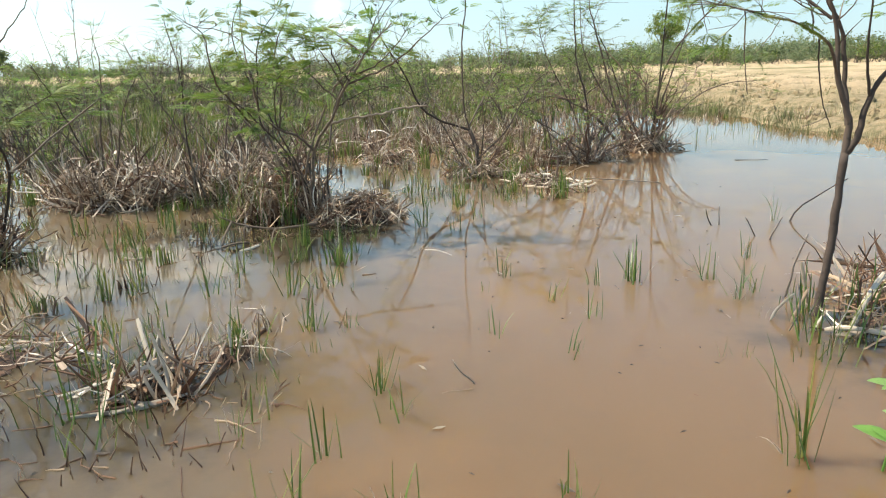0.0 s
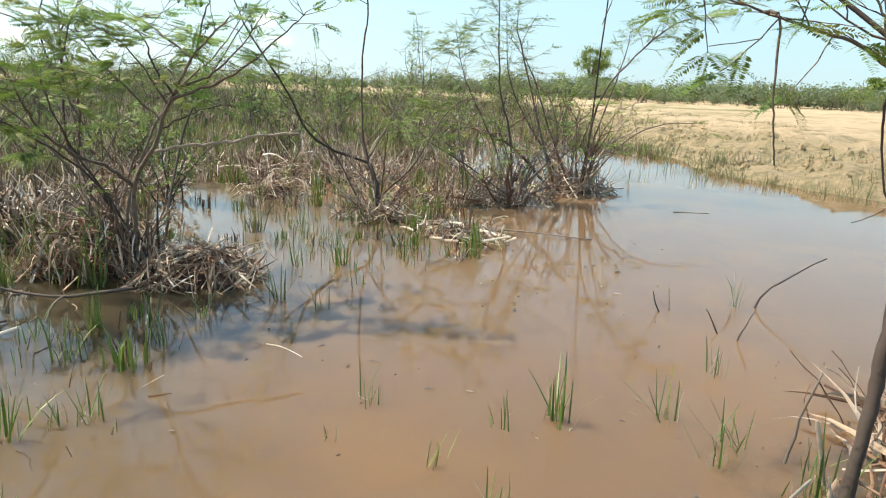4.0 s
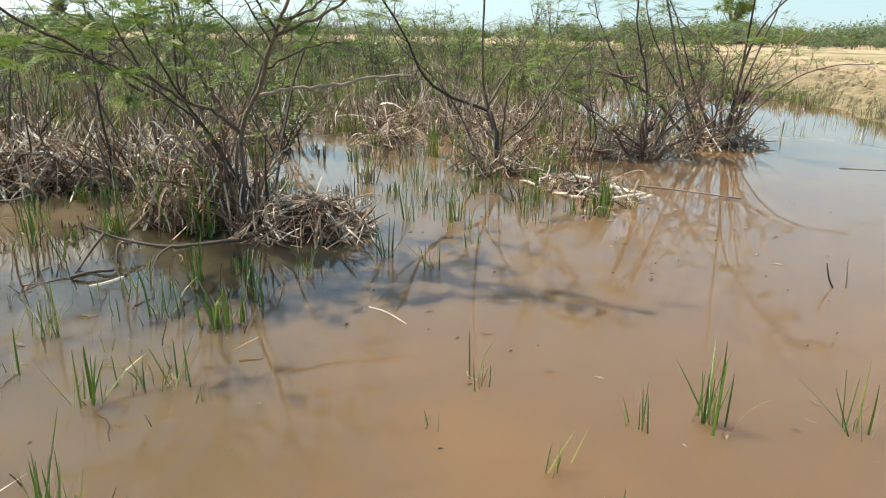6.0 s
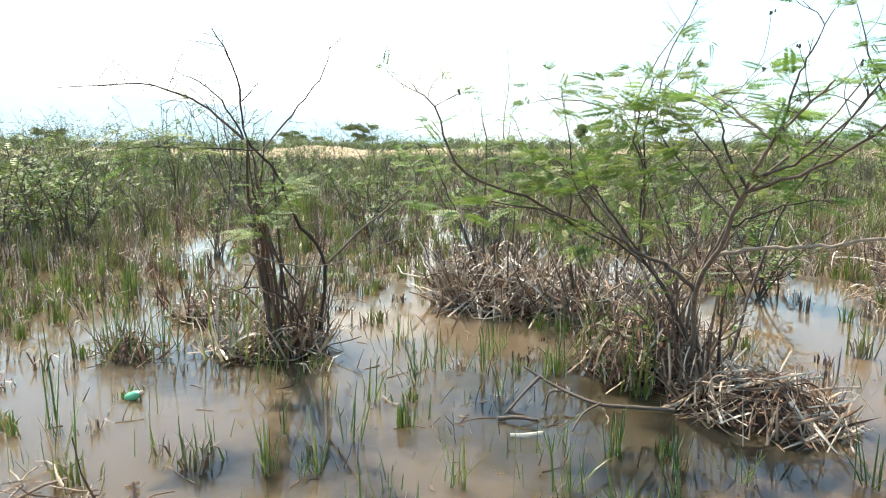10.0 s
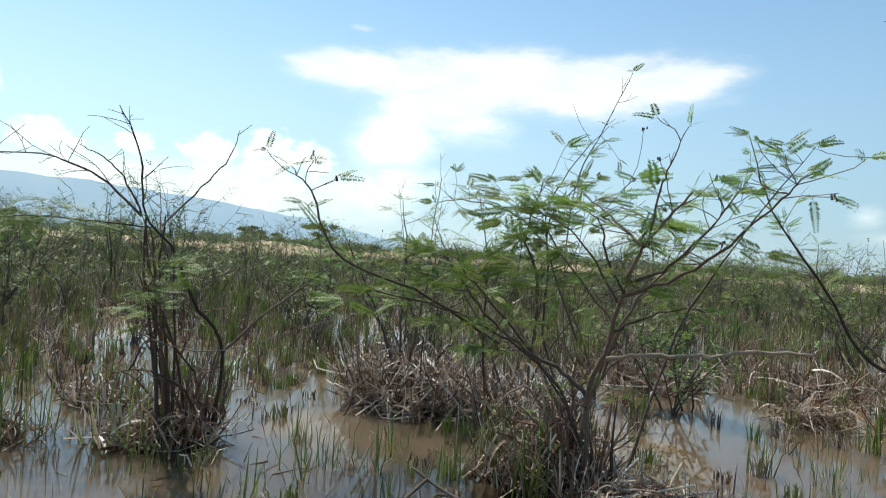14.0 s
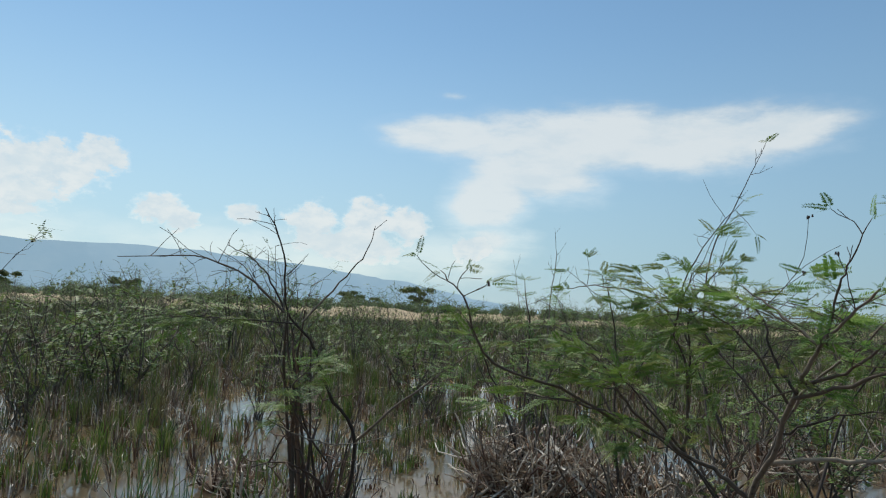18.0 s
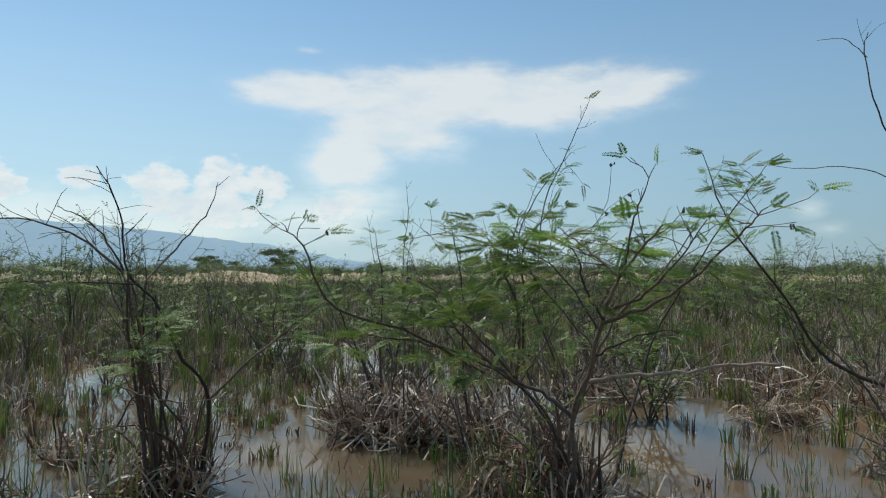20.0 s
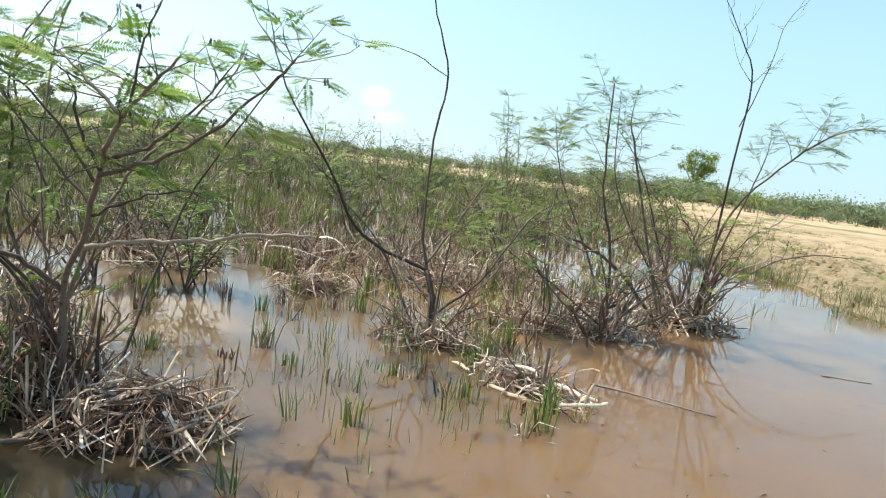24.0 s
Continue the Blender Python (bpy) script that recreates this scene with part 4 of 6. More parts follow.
limb(D, [(2.19, 10.95, 0.1), (1.6, 10.8, 0.5), (1.1, 10.7, 0.8), (0.7, 10.7, 1.3)], 0.012, 0.003, 14, 4, 0.15, 0.45, 0.35, 0.3)
thicket(D, (2.2, 10.95), 5, 1.3, 0.018, 0.3, (0.15, 0.8), SHOOT, 0.2)
thicket(D, (1.6, 11.1), 6, 1.3, 0.012, 0.25, (0.2, 0.9), BARK, 0.5)
tangle(D, 10, 0.6, 0.8, 0.9)
tangle(D, 12, 0.5, 0.5, 1.2, 0.009, GREY_WOOD)
tangle(D, 14, 0.8, 1.5, 0.65, 0.005)
tangle(C, 14, 0.8, 1.7, 0.65, 0.005)
for S, foot, reach, count in ((C, (3.35, 12.35), 1.8, 4), (D, (2.2, 10.95), 1.5, 4), (B, (0.55, 10.05), 1.2, 2)):
    for i in range(count):
        a = rng.uniform(0, 6.28)
        p, q = Vector((foot[0] + math.cos(a) * .12, foot[1] + math.sin(a) * .12, 0)), Vector((foot[0] + math.cos(a) * reach * rng.uniform(.4, 1), foot[1] + math.sin(a) * reach * .7, rng.choice((rng.uniform(0.5, 1.1), rng.uniform(1.0, 1.9)))))
        limb(S, [p, p.lerp(q, .4) + Vector((0, 0, .15)), p.lerp(q, .75) + Vector((rng.gauss(0, .08), rng.gauss(0, .08), .08)), q], 0.011, 0.002, 9, 3, 0.14, 0.4, 0.55, 0.45)
mound((3.3, 12.2), 0.48, 0.36, 0.14, 60, "heap of pale broken stalks under a thorn shrub", rusty=0.2, upright=0.2, length=(0.25, 0.7), thick=1.7, extra=110)
mound((2.2, 11.2), 0.6, 0.36, 0.07, 60, "mat of dead reeds between thorn shrubs", rusty=0.12, upright=0.25, length=(0.25, 0.6), thick=1.6, extra=80)
PILE = mound((1.3, 9.08), 0.56, 0.24, 0.13, 70, "tumbled strip of pale broken reeds on the water", flat=0.55, rusty=0.35, upright=0.12, length=(0.10, 0.34), thick=1.5, extra=60)
PILE.rotation_euler[2] = radians(-48)
TOP = thing("dead_reed_heap", (1.3, 9.08, 0), "thick bleached reeds strewn over a pile of reeds", "dead reeds", "heaps of dead reeds")
for i in range(18):
    f, g, a = rng.uniform(-0.5, 0.55), rng.gauss(0, 0.12), rng.gauss(-0.8, 0.7)
    x, y, z = 1.3 + f * 0.67 + g * 0.74, 9.08 - f * 0.74 + g * 0.67, max(0.02, 0.13 - abs(g) * 0.5)
    d = Vector((math.cos(a), math.sin(a), rng.gauss(0, 0.2))) * rng.uniform(0.05, 0.15)
    broad_reed(TOP, ((x - d.x, y - d.y, max(0.012, z - d.z)), (x + d.x, y + d.y, max(0.012, z + d.z))), rng.uniform(0.014, 0.026), BLEACHED)
broad_reed(TOP, ((1.36, 8.86, 0.0), (1.40, 8.88, 0.36)), 0.024, SHOOT, "brown upright reed stump")
broad_reed(TOP, ((1.66, 8.72, 0.0), (1.70, 8.74, 0.2)), 0.022, BLEACHED)
mound((0.6, 9.9), 0.36, 0.26, 0.12, 60, "small heap of dead reeds under a shrub", upright=0.25, length=(0.2, 0.5), extra=60, thick=1.4)
mound((1.5, 11.0), 0.6, 0.4, 0.14, 60, "tangle of standing dead reeds", upright=0.6, rusty=0.3, length=(0.25, 0.6), extra=130)
LOW = mound((-0.72, 11.2), 0.42, 0.3, 0.2, 60, "low heap of dead reeds with green sedge", upright=0.3, extra=60)
skirt(LOW, (0, 0), 0.45, 0.32, 0.26, 20, 90)
for x, y, rx, ry in ((0.3, 12.7, 0.8, 0.5), (-1.4, 13.2, 0.9, 0.6), (1.3, 13.4, 0.7, 0.5), (-2.6, 11.6, 0.7, 0.5), (-0.2, 14.6, 0.8, 0.5)):
    S = mound((x, y), rx, ry, 0.14, 24, "clump of pale standing dead reeds", upright=0.75, rusty=0.3, length=(0.25, 0.65), thick=1.3, extra=260)
    skirt(S, (0, 0), rx, ry, 0.28, 0, 80, 0.022)

# ---- the shrub with the dead top ----
E = thing("shrub", (-3.65, 6.5, 0), "thin dark shrub with a dead leafless top", "shrub")
limb(E, [(-3.59, 6.6, -0.04), (-3.32, 6.5, 0.65), (-3.2, 6.2, 1.01), (-3.07, 6.0, 1.31), (-3.06, 5.8, 1.52), (-2.94, 5.7, 1.84), (-2.98, 5.58, 2.1)], 0.014, 0.003, 9, 0, 0.1, 0.2, 0.45, 1)
limb(E, [(-3.32, 6.5, 0.65), (-2.95, 6.55, 0.93), (-2.62, 6.68, 1.2), (-2.42, 6.72, 1.33)], 0.011, 0.003, 6, 1, 0.19, 0.3, 0.45, 0.2, up=0.0)
limb(E, [(-3.0, 5.75, 1.51), (-3.12, 5.56, 1.71), (-3.29, 5.31, 1.81), (-3.49, 4.95, 1.78)], 0.008, 0.002, 9, 0, 0.1, 0.3, 0.2, 1)
limb(E, [(-2.92, 5.83, 1.46), (-2.79, 5.99, 1.7), (-2.7, 6.09, 1.88), (-2.67, 6.13, 2.04)], 0.006, 0.002, 1, 0, 0.1, 0.15, bare=1)
limb(E, [(-3.0, 5.75, 1.51), (-3.08, 5.67, 1.72), (-3.17, 5.58, 1.83), (-3.26, 5.49, 1.89)], 0.006, 0.002, 3, 0, 0.1, 0.2, 0.3, 1)
limb(E, [(-3.7, 6.3, -0.04), (-3.5, 6.1, 0.66), (-3.25, 5.9, 1.17), (-3.03, 5.79, 1.51)], 0.013, 0.006, 4, 1, 0.15, 0.25, 0.5, 0.5)
limb(E, [(-3.65, 6.35, -0.02), (-3.4, 6.2, 0.68), (-3.15, 6.02, 1.38)], 0.012, 0.005, 5, 1, 0.15, 0.25, 0.5, 0.5)
limb(E, [(-2.94, 5.81, 1.45), (-3.03, 5.42, 1.47), (-3.14, 5.16, 1.46)], 0.005, 0.002, 7, 2, 0.20, 0.2, 0.3, 0.0, up=-0.1)
limb(E, [(-3.29, 5.84, 0.85), (-3.11, 6.02, 0.75), (-2.98, 6.31, 0.72), (-2.87, 6.88, 0.87), (-2.7, 7.5, 1.02)], 0.005, 0.002, 2, 0, bare=1, mat=GREY_WOOD, name="trailing_wand")
limb(E, [(-3.5, 6.4, 0.5), (-3.2, 6.0, 0.85), (-2.75, 5.7, 1.1), (-2.35, 5.6, 1.28)], 0.008, 0.002, 9, 3, 0.17, 0.2, 0.3, 0.0, up=0.0)
for i in range(8):
    x, y = -3.66 + rng.gauss(0, 0.08), 6.4 + rng.gauss(0, 0.08)
    top = Vector((-3.04 + rng.gauss(0, 0.04), 5.82 + rng.gauss(0, 0.05), rng.uniform(1.1, 1.55)))
    limb(E, [(x, y, -0.03), Vector((x, y, 0)).lerp(top, 0.4) + Vector((rng.gauss(-0.05, 0.05), rng.gauss(0, 0.04), 0.04)), Vector((x, y, 0)).lerp(top, 0.75) + Vector((rng.gauss(0, 0.03), rng.gauss(0, 0.03), 0.02)), top], rng.uniform(0.009, 0.014), 0.004, 2, 0, 0.1, 0.2, 0.5, 1, SHOOT if i % 2 else BARK)
thicket(E, (-3.66, 6.42), 6, 1.0, 0.014, 0.05, (0.02, 0.2), SHOOT, 0.14)
stems(E, 16, 0.17, 0.75, 0.10, 0.012, SHOOT)
stems(E, 6, 0.14, 0.7, 0.08, 0.011, BARK)
stems(E, 4, 0.10, 1.3, 0.05, 0.009, SHOOT)
tangle(E, 14, 0.25, 0.9, 0.2, 0.005)
S = mound((-3.68, 6.38), 0.36, 0.32, 0.18, 90, "brown heap of dead reeds round a thin shrub", rusty=0.5, upright=0.65, length=(0.15, 0.5), thick=1.3, extra=110)
skirt(S, (0, 0), 0.42, 0.36, 0.3, 30, 60, 0.022)
mound((-3.85, 5.98), 0.30, 0.12, 0.06, 30, "bundle of bleached white reeds leaning by a thin shrub", upright=0.8, rusty=0.05, length=(0.18, 0.42), thick=2.0, stiff=True)
WHITE = mound((-3.82, 6.05), 0.2, 0.12, 0.05, 14, "few thick bleached reeds propped against a thin shrub", upright=0.7, rusty=0.2, length=(0.15, 0.3), thick=1.8, core=False, stiff=True)
for i in range(9):
    x, y = -3.86 + rng.gauss(0, 0.1), 6.06 + rng.gauss(0, 0.06)
    broad_reed(WHITE, ((x, y, 0), (x - rng.uniform(-0.06, 0.14), y + rng.uniform(-0.08, 0.05), rng.uniform(0.16, 0.38))), rng.uniform(0.016, 0.03), BLEACHED)
mound((-4.27, 5.5), 0.26, 0.2, 0.18, 60, "brown heap of dead reeds under green sedge", rusty=0.7, upright=0.6, length=(0.12, 0.36), extra=60)
for i in range(4):
    tuft(-4.27 + rng.gauss(0, .10), 5.5 + rng.gauss(0, .10), 0.54, 10, "tall fresh green sedge clump on a dead heap", 0.10)
for i in range(5):
    tuft(-3.85 + rng.gauss(0, .25), 6.15 + rng.gauss(0, .15), 0.55, 9, "tall green sedge round a thin shrub", 0.10)

kept = rng.getstate()
S = mound((-4.95, 6.34), 0.30, 0.22, 0.14, 46, "tumbled heap of bleached and brown reeds beside a thin shrub", rusty=0.4, upright=0.5, length=(0.15, 0.42), thick=1.6, extra=60, stiff=True)
skirt(S, (0, 0), 0.34, 0.26, 0.24, 16, 40, 0.022)
rng.setstate(kept)

# ---- the wide dead reed clump behind, with leggy shrubs in it ----
S = mound((-3.5, 8.55), 0.72, 0.5, 0.34, 150, "wide clump of dead bleached and brown reeds in the water", rusty=0.22, upright=0.7, length=(0.25, 0.75), thick=1.5, extra=460, flat=0.2)
skirt(S, (0, 0), 0.72, 0.52, 0.48, 50, 190, 0.024, 0.35)
S = mound((-2.5, 8.85), 0.5, 0.4, 0.26, 80, "clump of dead grey reeds in the water", rusty=0.25, upright=0.7, length=(0.25, 0.7), thick=1.5, extra=240, flat=0.2)
skirt(S, (0, 0), 0.52, 0.42, 0.42, 20, 110, 0.024, 0.35)
for foot, tops in (((-3.6, 8.5), ((-4.2, 8.3, 1.35), (-3.9, 8.0, 1.5), (-3.3, 8.1, 1.85), (-3.0, 8.3, 1.4))), ((-2.5, 8.7), ((-3.1, 8.3, 1.7), (-2.7, 8.4, 1.9), (-2.2, 8.6, 1.5), (-1.9, 9.0, 1.3)))):
    S = thing("shrub", (foot[0], foot[1], 0), "leggy dark shrub with thin feathery leaves among dead reeds", "shrub")
    for top in tops:
        q, p = Vector((foot[0] + rng.gauss(0, .1), foot[1] + rng.gauss(0, .1), 0)), Vector(top)
        limb(S, [q, q.lerp(p, 0.35) + Vector((0, 0, .12)), q.lerp(p, 0.7) + Vector((rng.gauss(0, .05), 0, .05)), p], 0.013, 0.003, 7, 2, 0.17, 0.35, 0.5, 0.25)
    stems(S, 10, 0.5, 0.95, 0.22, 0.010, SHOOT)
    stems(S, 8, 0.55, 0.75, 0.3, 0.009, GREY_WOOD)
    tangle(S, 26, 0.6, 1.15, 0.4, 0.006)

S = thing("bare_shrub", (-4.0, 9.3, 0), "bare shrub of a few tall thin leafless wands", "shrub")
limb(S, [(-3.95, 9.3, -0.03), (-4.15, 9.4, 0.9), (-4.22, 9.5, 1.7), (-4.24, 9.6, 2.15), (-4.29, 9.62, 2.55)], 0.010, 0.0016, 5, 0, 0.1, 0.3, 0.45, 1, up=0.6, name="wand")
limb(S, [(-4.02, 9.25, -0.03), (-4.2, 9.25, 0.8), (-4.35, 9.2, 1.5), (-4.5, 9.2, 2.15)], 0.009, 0.0015, 4, 0, 0.1, 0.3, 0.45, 1, up=0.6, name="wand")
limb(S, [(-3.9, 9.2, -0.03), (-3.8, 9.2, 0.9), (-3.9, 9.2, 1.5), (-3.78, 9.15, 2.0)], 0.009, 0.0015, 4, 0, 0.1, 0.3, 0.45, 1, up=0.6, name="wand")
limb(S, [(-3.6, 9.4, -0.03), (-3.2, 9.5, 0.8), (-2.95, 9.4, 1.5), (-3.0, 9.3, 2.05)], 0.009, 0.0015, 5, 0, 0.1, 0.35, 0.45, 1, up=0.6, name="wand")
limb(S, [(-3.6, 9.5, -0.03), (-2.9, 9.7, 0.9), (-2.5, 9.7, 1.6), (-2.42, 9.6, 2.1)], 0.009, 0.0015, 5, 1, 0.13, 0.35, 0.45, 0.7, up=0.6, name="wand")

# ---- the sapling on the near bank of the pool ----
limb(T, [(2.169, 4.760, -0.046), (2.183, 4.760, 0.147), (2.204, 4.761, 0.442), (2.204, 4.761, 0.617), (2.211, 4.762, 0.903)], 0.026, 0.022, 0, 0, bare=1, name="trunk")
limb(T, [(2.211, 4.762, 0.894), (2.210, 4.763, 1.069), (2.137, 4.767, 1.253), (2.088, 4.771, 1.548), (2.037, 4.774, 1.695), (1.948, 4.780, 2.211)], 0.020, 0.007, 9, 1, 0.14, 0.4, 0.45, 0.4)
limb(T, [(2.215, 4.772, 1.041), (2.203, 4.819, 1.216), (2.189, 4.839, 1.391), (2.147, 4.842, 1.548), (2.069, 4.864, 1.705), (2.046, 4.895, 2.211)], 0.017, 0.006, 7, 1, 0.14, 0.4, 0.45, 0.4)
limb(T, [(2.211, 4.762, 0.894), (2.253, 4.742, 0.977), (2.280, 4.742, 1.152), (2.353, 4.739, 1.308), (2.498, 4.687, 1.474), (2.761, 4.630, 1.797)], 0.022, 0.006, 9, 2, 0.14, 0.4, 0.6, 0.3)
limb(T, [(2.290, 4.741, 1.170), (2.220, 4.699, 1.382), (2.186, 4.656, 1.612), (2.176, 4.658, 1.935)], 0.009, 0.003, 5, 1, 0.14, 0.3, 0.5, 0.4)
limb(T, [(2.129, 4.777, 1.290), (2.016, 4.663, 1.428), (1.886, 4.595, 1.502), (1.776, 4.582, 1.548), (1.629, 4.589, 1.585), (1.473, 4.578, 1.622), (1.277, 4.513, 1.658)], 0.009, 0.002, 12, 2, 0.14, 0.22, 0.35, 0.1, up=0.2)
limb(T, [(1.886, 4.595, 1.502), (1.859, 4.578, 1.594), (1.806, 4.581, 1.677), (1.699, 4.587, 1.797)], 0.005, 0.002, 8, 2, 0.14, 0.22, 0.3, 0.1)
limb(T, [(2.081, 4.799, 1.566), (1.856, 4.995, 1.797), (1.589, 5.146, 1.935), (1.361, 5.157, 2.027)], 0.009, 0.002, 9, 1, 0.14, 0.26, 0.4, 0.2)
limb(T, [(1.519, 4.580, 1.612), (1.519, 4.502, 1.585), (1.529, 4.500, 1.419), (1.545, 4.499, 1.318), (1.561, 4.498, 1.225)], 0.004, 0.002, 0, 0, bare=1, name="hanging_twig")
limb(T, [(1.923, 4.612, 1.493), (1.941, 4.629, 1.428), (1.976, 4.664, 1.299), (2.018, 4.661, 1.142), (2.062, 4.659, 1.041)], 0.005, 0.0025, 1, 0, 0.1, 0.12, 0.4, bare=1, name="hanging_twig")
FOOT = mound((2.46, 4.56), 0.42, 0.34, 0.06, 50, "dark heap with a few bleached thick reeds at a sapling's foot", flat=0.6, rusty=0.75, upright=0.45, length=(0.15, 0.42), thick=1.2)
for a, b, wide, mat in (((1.891, 4.699, 0.000), (2.035, 4.758, 0.129), 0.024, BLEACHED), ((1.921, 4.550, 0.000), (1.956, 4.587, 0.249), 0.020, GREY_WOOD), ((2.269, 4.691, 0.000), (2.296, 4.710, 0.350), 0.022, RUST), ((2.331, 4.642, 0.000), (2.328, 4.662, 0.240), 0.018, RUST),
                        ((2.081, 4.414, 0.028), (2.454, 4.489, 0.046), 0.030, GREY_WOOD), ((2.215, 4.500, 0.028), (2.547, 4.809, 0.221), 0.030, BLEACHED), ((2.066, 4.488, 0.028), (2.354, 4.309, 0.055), 0.026, BLEACHED), ((2.195, 4.888, 0.000), (2.147, 4.928, 0.258), 0.022, BLEACHED),
                        ((2.342, 4.457, 0.037), (2.670, 4.553, 0.055), 0.028, BLEACHED), ((2.245, 4.369, 0.018), (2.517, 4.265, 0.028), 0.022, GREY_WOOD), ((1.981, 4.658, 0.000), (2.060, 4.674, 0.184), 0.016, RUST)):
    broad_reed(FOOT, (a, b), wide, mat)
mound((8.02, 15.73), 0.7, 0.4, 0.24, 20, "clump of dry grass and dead stalks at the water's edge", upright=0.7, rusty=0.3, length=(0.2, 0.5), thick=1.4, extra=160)
mound((2.88, 5.08), 0.45, 0.4, 0.07, 80, "dark heap of dead reeds and sedge by the pool", rusty=0.65, upright=0.55, length=(0.2, 0.5), thick=1.4, extra=40)
for i in range(8):
    tuft(2.39 + rng.gauss(0, .22), 4.59 + rng.gauss(0, .25), 0.3, 8, "green sedge in a heap of dead reeds", 0.08)

# ---- the reed litter on the near left ----
mound((-1.23, 4.05), 0.30, 0.20, 0.08, 90, "small heap of bleached reeds standing in shallow water", upright=0.55, rusty=0.55, length=(0.12, 0.32), thick=1.4, stiff=True)
SHEAF = mound((-1.18, 4.03), 0.22, 0.14, 0.12, 30, "sheaf of thick bleached reeds leaning out of the water", upright=0.6, rusty=0.35, length=(0.14, 0.32), thick=1.8, core=False, stiff=True)
for a, b, wide, mat in (((-1.174, 4.027, 0.000), (-1.300, 4.145, 0.304), 0.030, BLEACHED), ((-1.035, 3.837, 0.000), (-1.157, 3.889, 0.203), 0.028, BLEACHED), ((-1.045, 4.022, 0.000), (-1.227, 4.160, 0.249), 0.030, GREY_WOOD),
                        ((-1.095, 3.950, 0.000), (-1.160, 4.009, 0.221), 0.024, BLEACHED), ((-1.152, 3.916, 0.000), (-1.247, 3.958, 0.184), 0.022, BLEACHED), ((-1.222, 3.993, 0.000), (-1.176, 4.065, 0.240), 0.022, GREY_WOOD),
                        ((-1.002, 3.964, 0.000), (-1.105, 4.043, 0.157), 0.020, RUST), ((-1.240, 4.003, 0.000), (-1.777, 4.407, 0.304), 0.020, RUST), ((-1.130, 3.988, 0.000), (-1.195, 4.030, 0.276), 0.026, BLEACHED), ((-1.079, 3.894, 0.000), (-1.201, 3.974, 0.147), 0.022, BLEACHED),
                        ((-1.830, 4.408, 0.018), (-1.594, 4.314, 0.018), 0.024, BLEACHED), ((-1.305, 3.794, 0.009), (-1.021, 3.928, 0.028), 0.020, GREY_WOOD),
                        ((-1.357, 3.851, 0.009), (-1.079, 3.876, 0.028), 0.018, RUST), ((-1.319, 3.886, 0.018), (-1.104, 4.098, 0.092), 0.016, BLEACHED), ((-0.948, 4.331, 0.000), (-0.969, 4.379, 0.175), 0.020, BLEACHED), ((-0.938, 4.358, 0.000), (-0.905, 4.385, 0.147), 0.018, BLEACHED)):
    broad_reed(SHEAF, (a, b), wide * 0.72, mat)
broad_reed(SHEAF, ((-1.424, 3.799, 0.007), (-1.106, 3.904, 0.011), (-0.986, 4.111, 0.011), (-0.935, 4.422, 0.011), (-0.884, 4.715, 0.007)), 0.030, RUST, "long dark sodden reed curved along the water")
broad_reed(SHEAF, ((-1.472, 3.773, 0.006), (-1.192, 3.844, 0.009), (-1.038, 3.984, 0.009), (-0.989, 4.240, 0.007)), 0.020, GREY_WOOD)
mound((-0.96, 4.38), 0.22, 0.16, 0.08, 40, "wisp of dead reeds at the water's edge", upright=0.4, length=(0.12, 0.3))
mound((-2.2, 4.35), 0.6, 0.35, 0.06, 110, "mat of floating broken reeds and twigs", flat=0.95, rusty=0.35, upright=0.08, length=(0.15, 0.5), thick=1.1)
for i in range(3):
    tuft(-1.35 + rng.gauss(0, .16), 4.09 + rng.gauss(0, .12), 0.36, 10, "green sedge growing through bleached reeds", 0.08, dead=0.2)
for i in range(3):
    tuft(-0.95 + rng.gauss(0, .08), 4.42 + rng.gauss(0, .08), 0.28, 7, "green sedge growing through bleached reeds", 0.07, dead=0.2)

# ---- sedge tufts one by one in the open pool ----
NEAR_TUFTS = [(-0.18, 3.98, .24, 9), (-0.09, 3.74, .22, 5), (-0.32, 3.43, .24, 4), (-0.41, 3.17, .26, 4), (1.33, 5.43, .32, 10), (1.08, 5.36, .18, 5), (0.52, 5.62, .2, 5), (0.75, 4.31, .16, 3)]
NEAR_TUFTS += [(0.37, 4.57, .2, 2), (1.81, 5.42, .26, 5), (1.87, 5.05, .2, 7), (1.37, 3.38, .46, 8), (-0.64, 4.73, .3, 10), (-0.04, 3.11, .2, 5), (0.55, 3.16, .18, 4), (0.76, 5.08, .18, 4), (0.93, 4.80, .2, 4)]
NEAR_TUFTS += [(-1.39, 5.81, .28, 9), (-2.06, 5.3, .26, 12), (-1.93, 5.42, .24, 10), (-1.38, 5.31, .3, 5), (-0.89, 5.32, .24, 7), (-0.64, 5.48, .2, 6), (-1.0, 6.1, .28, 8), (-0.6, 6.3, .26, 8)]
NEAR_TUFTS += [(-1.05, 6.55, .26, 12), (-0.75, 6.6, .24, 10), (-0.5, 6.75, .22, 8), (0.2, 6.95, .2, 6), (-0.1, 7.1, .3, 9), (0.35, 5.3, .12, 3), (2.3, 5.9, .22, 5), (3.0, 7.0, .3, 4), (1.6, 8.55, .24, 7), (1.35, 8.45, .3, 9)]
for x, y, h, c in NEAR_TUFTS:
    tuft(x, y, h, c, spread=0.05, full=1.9)
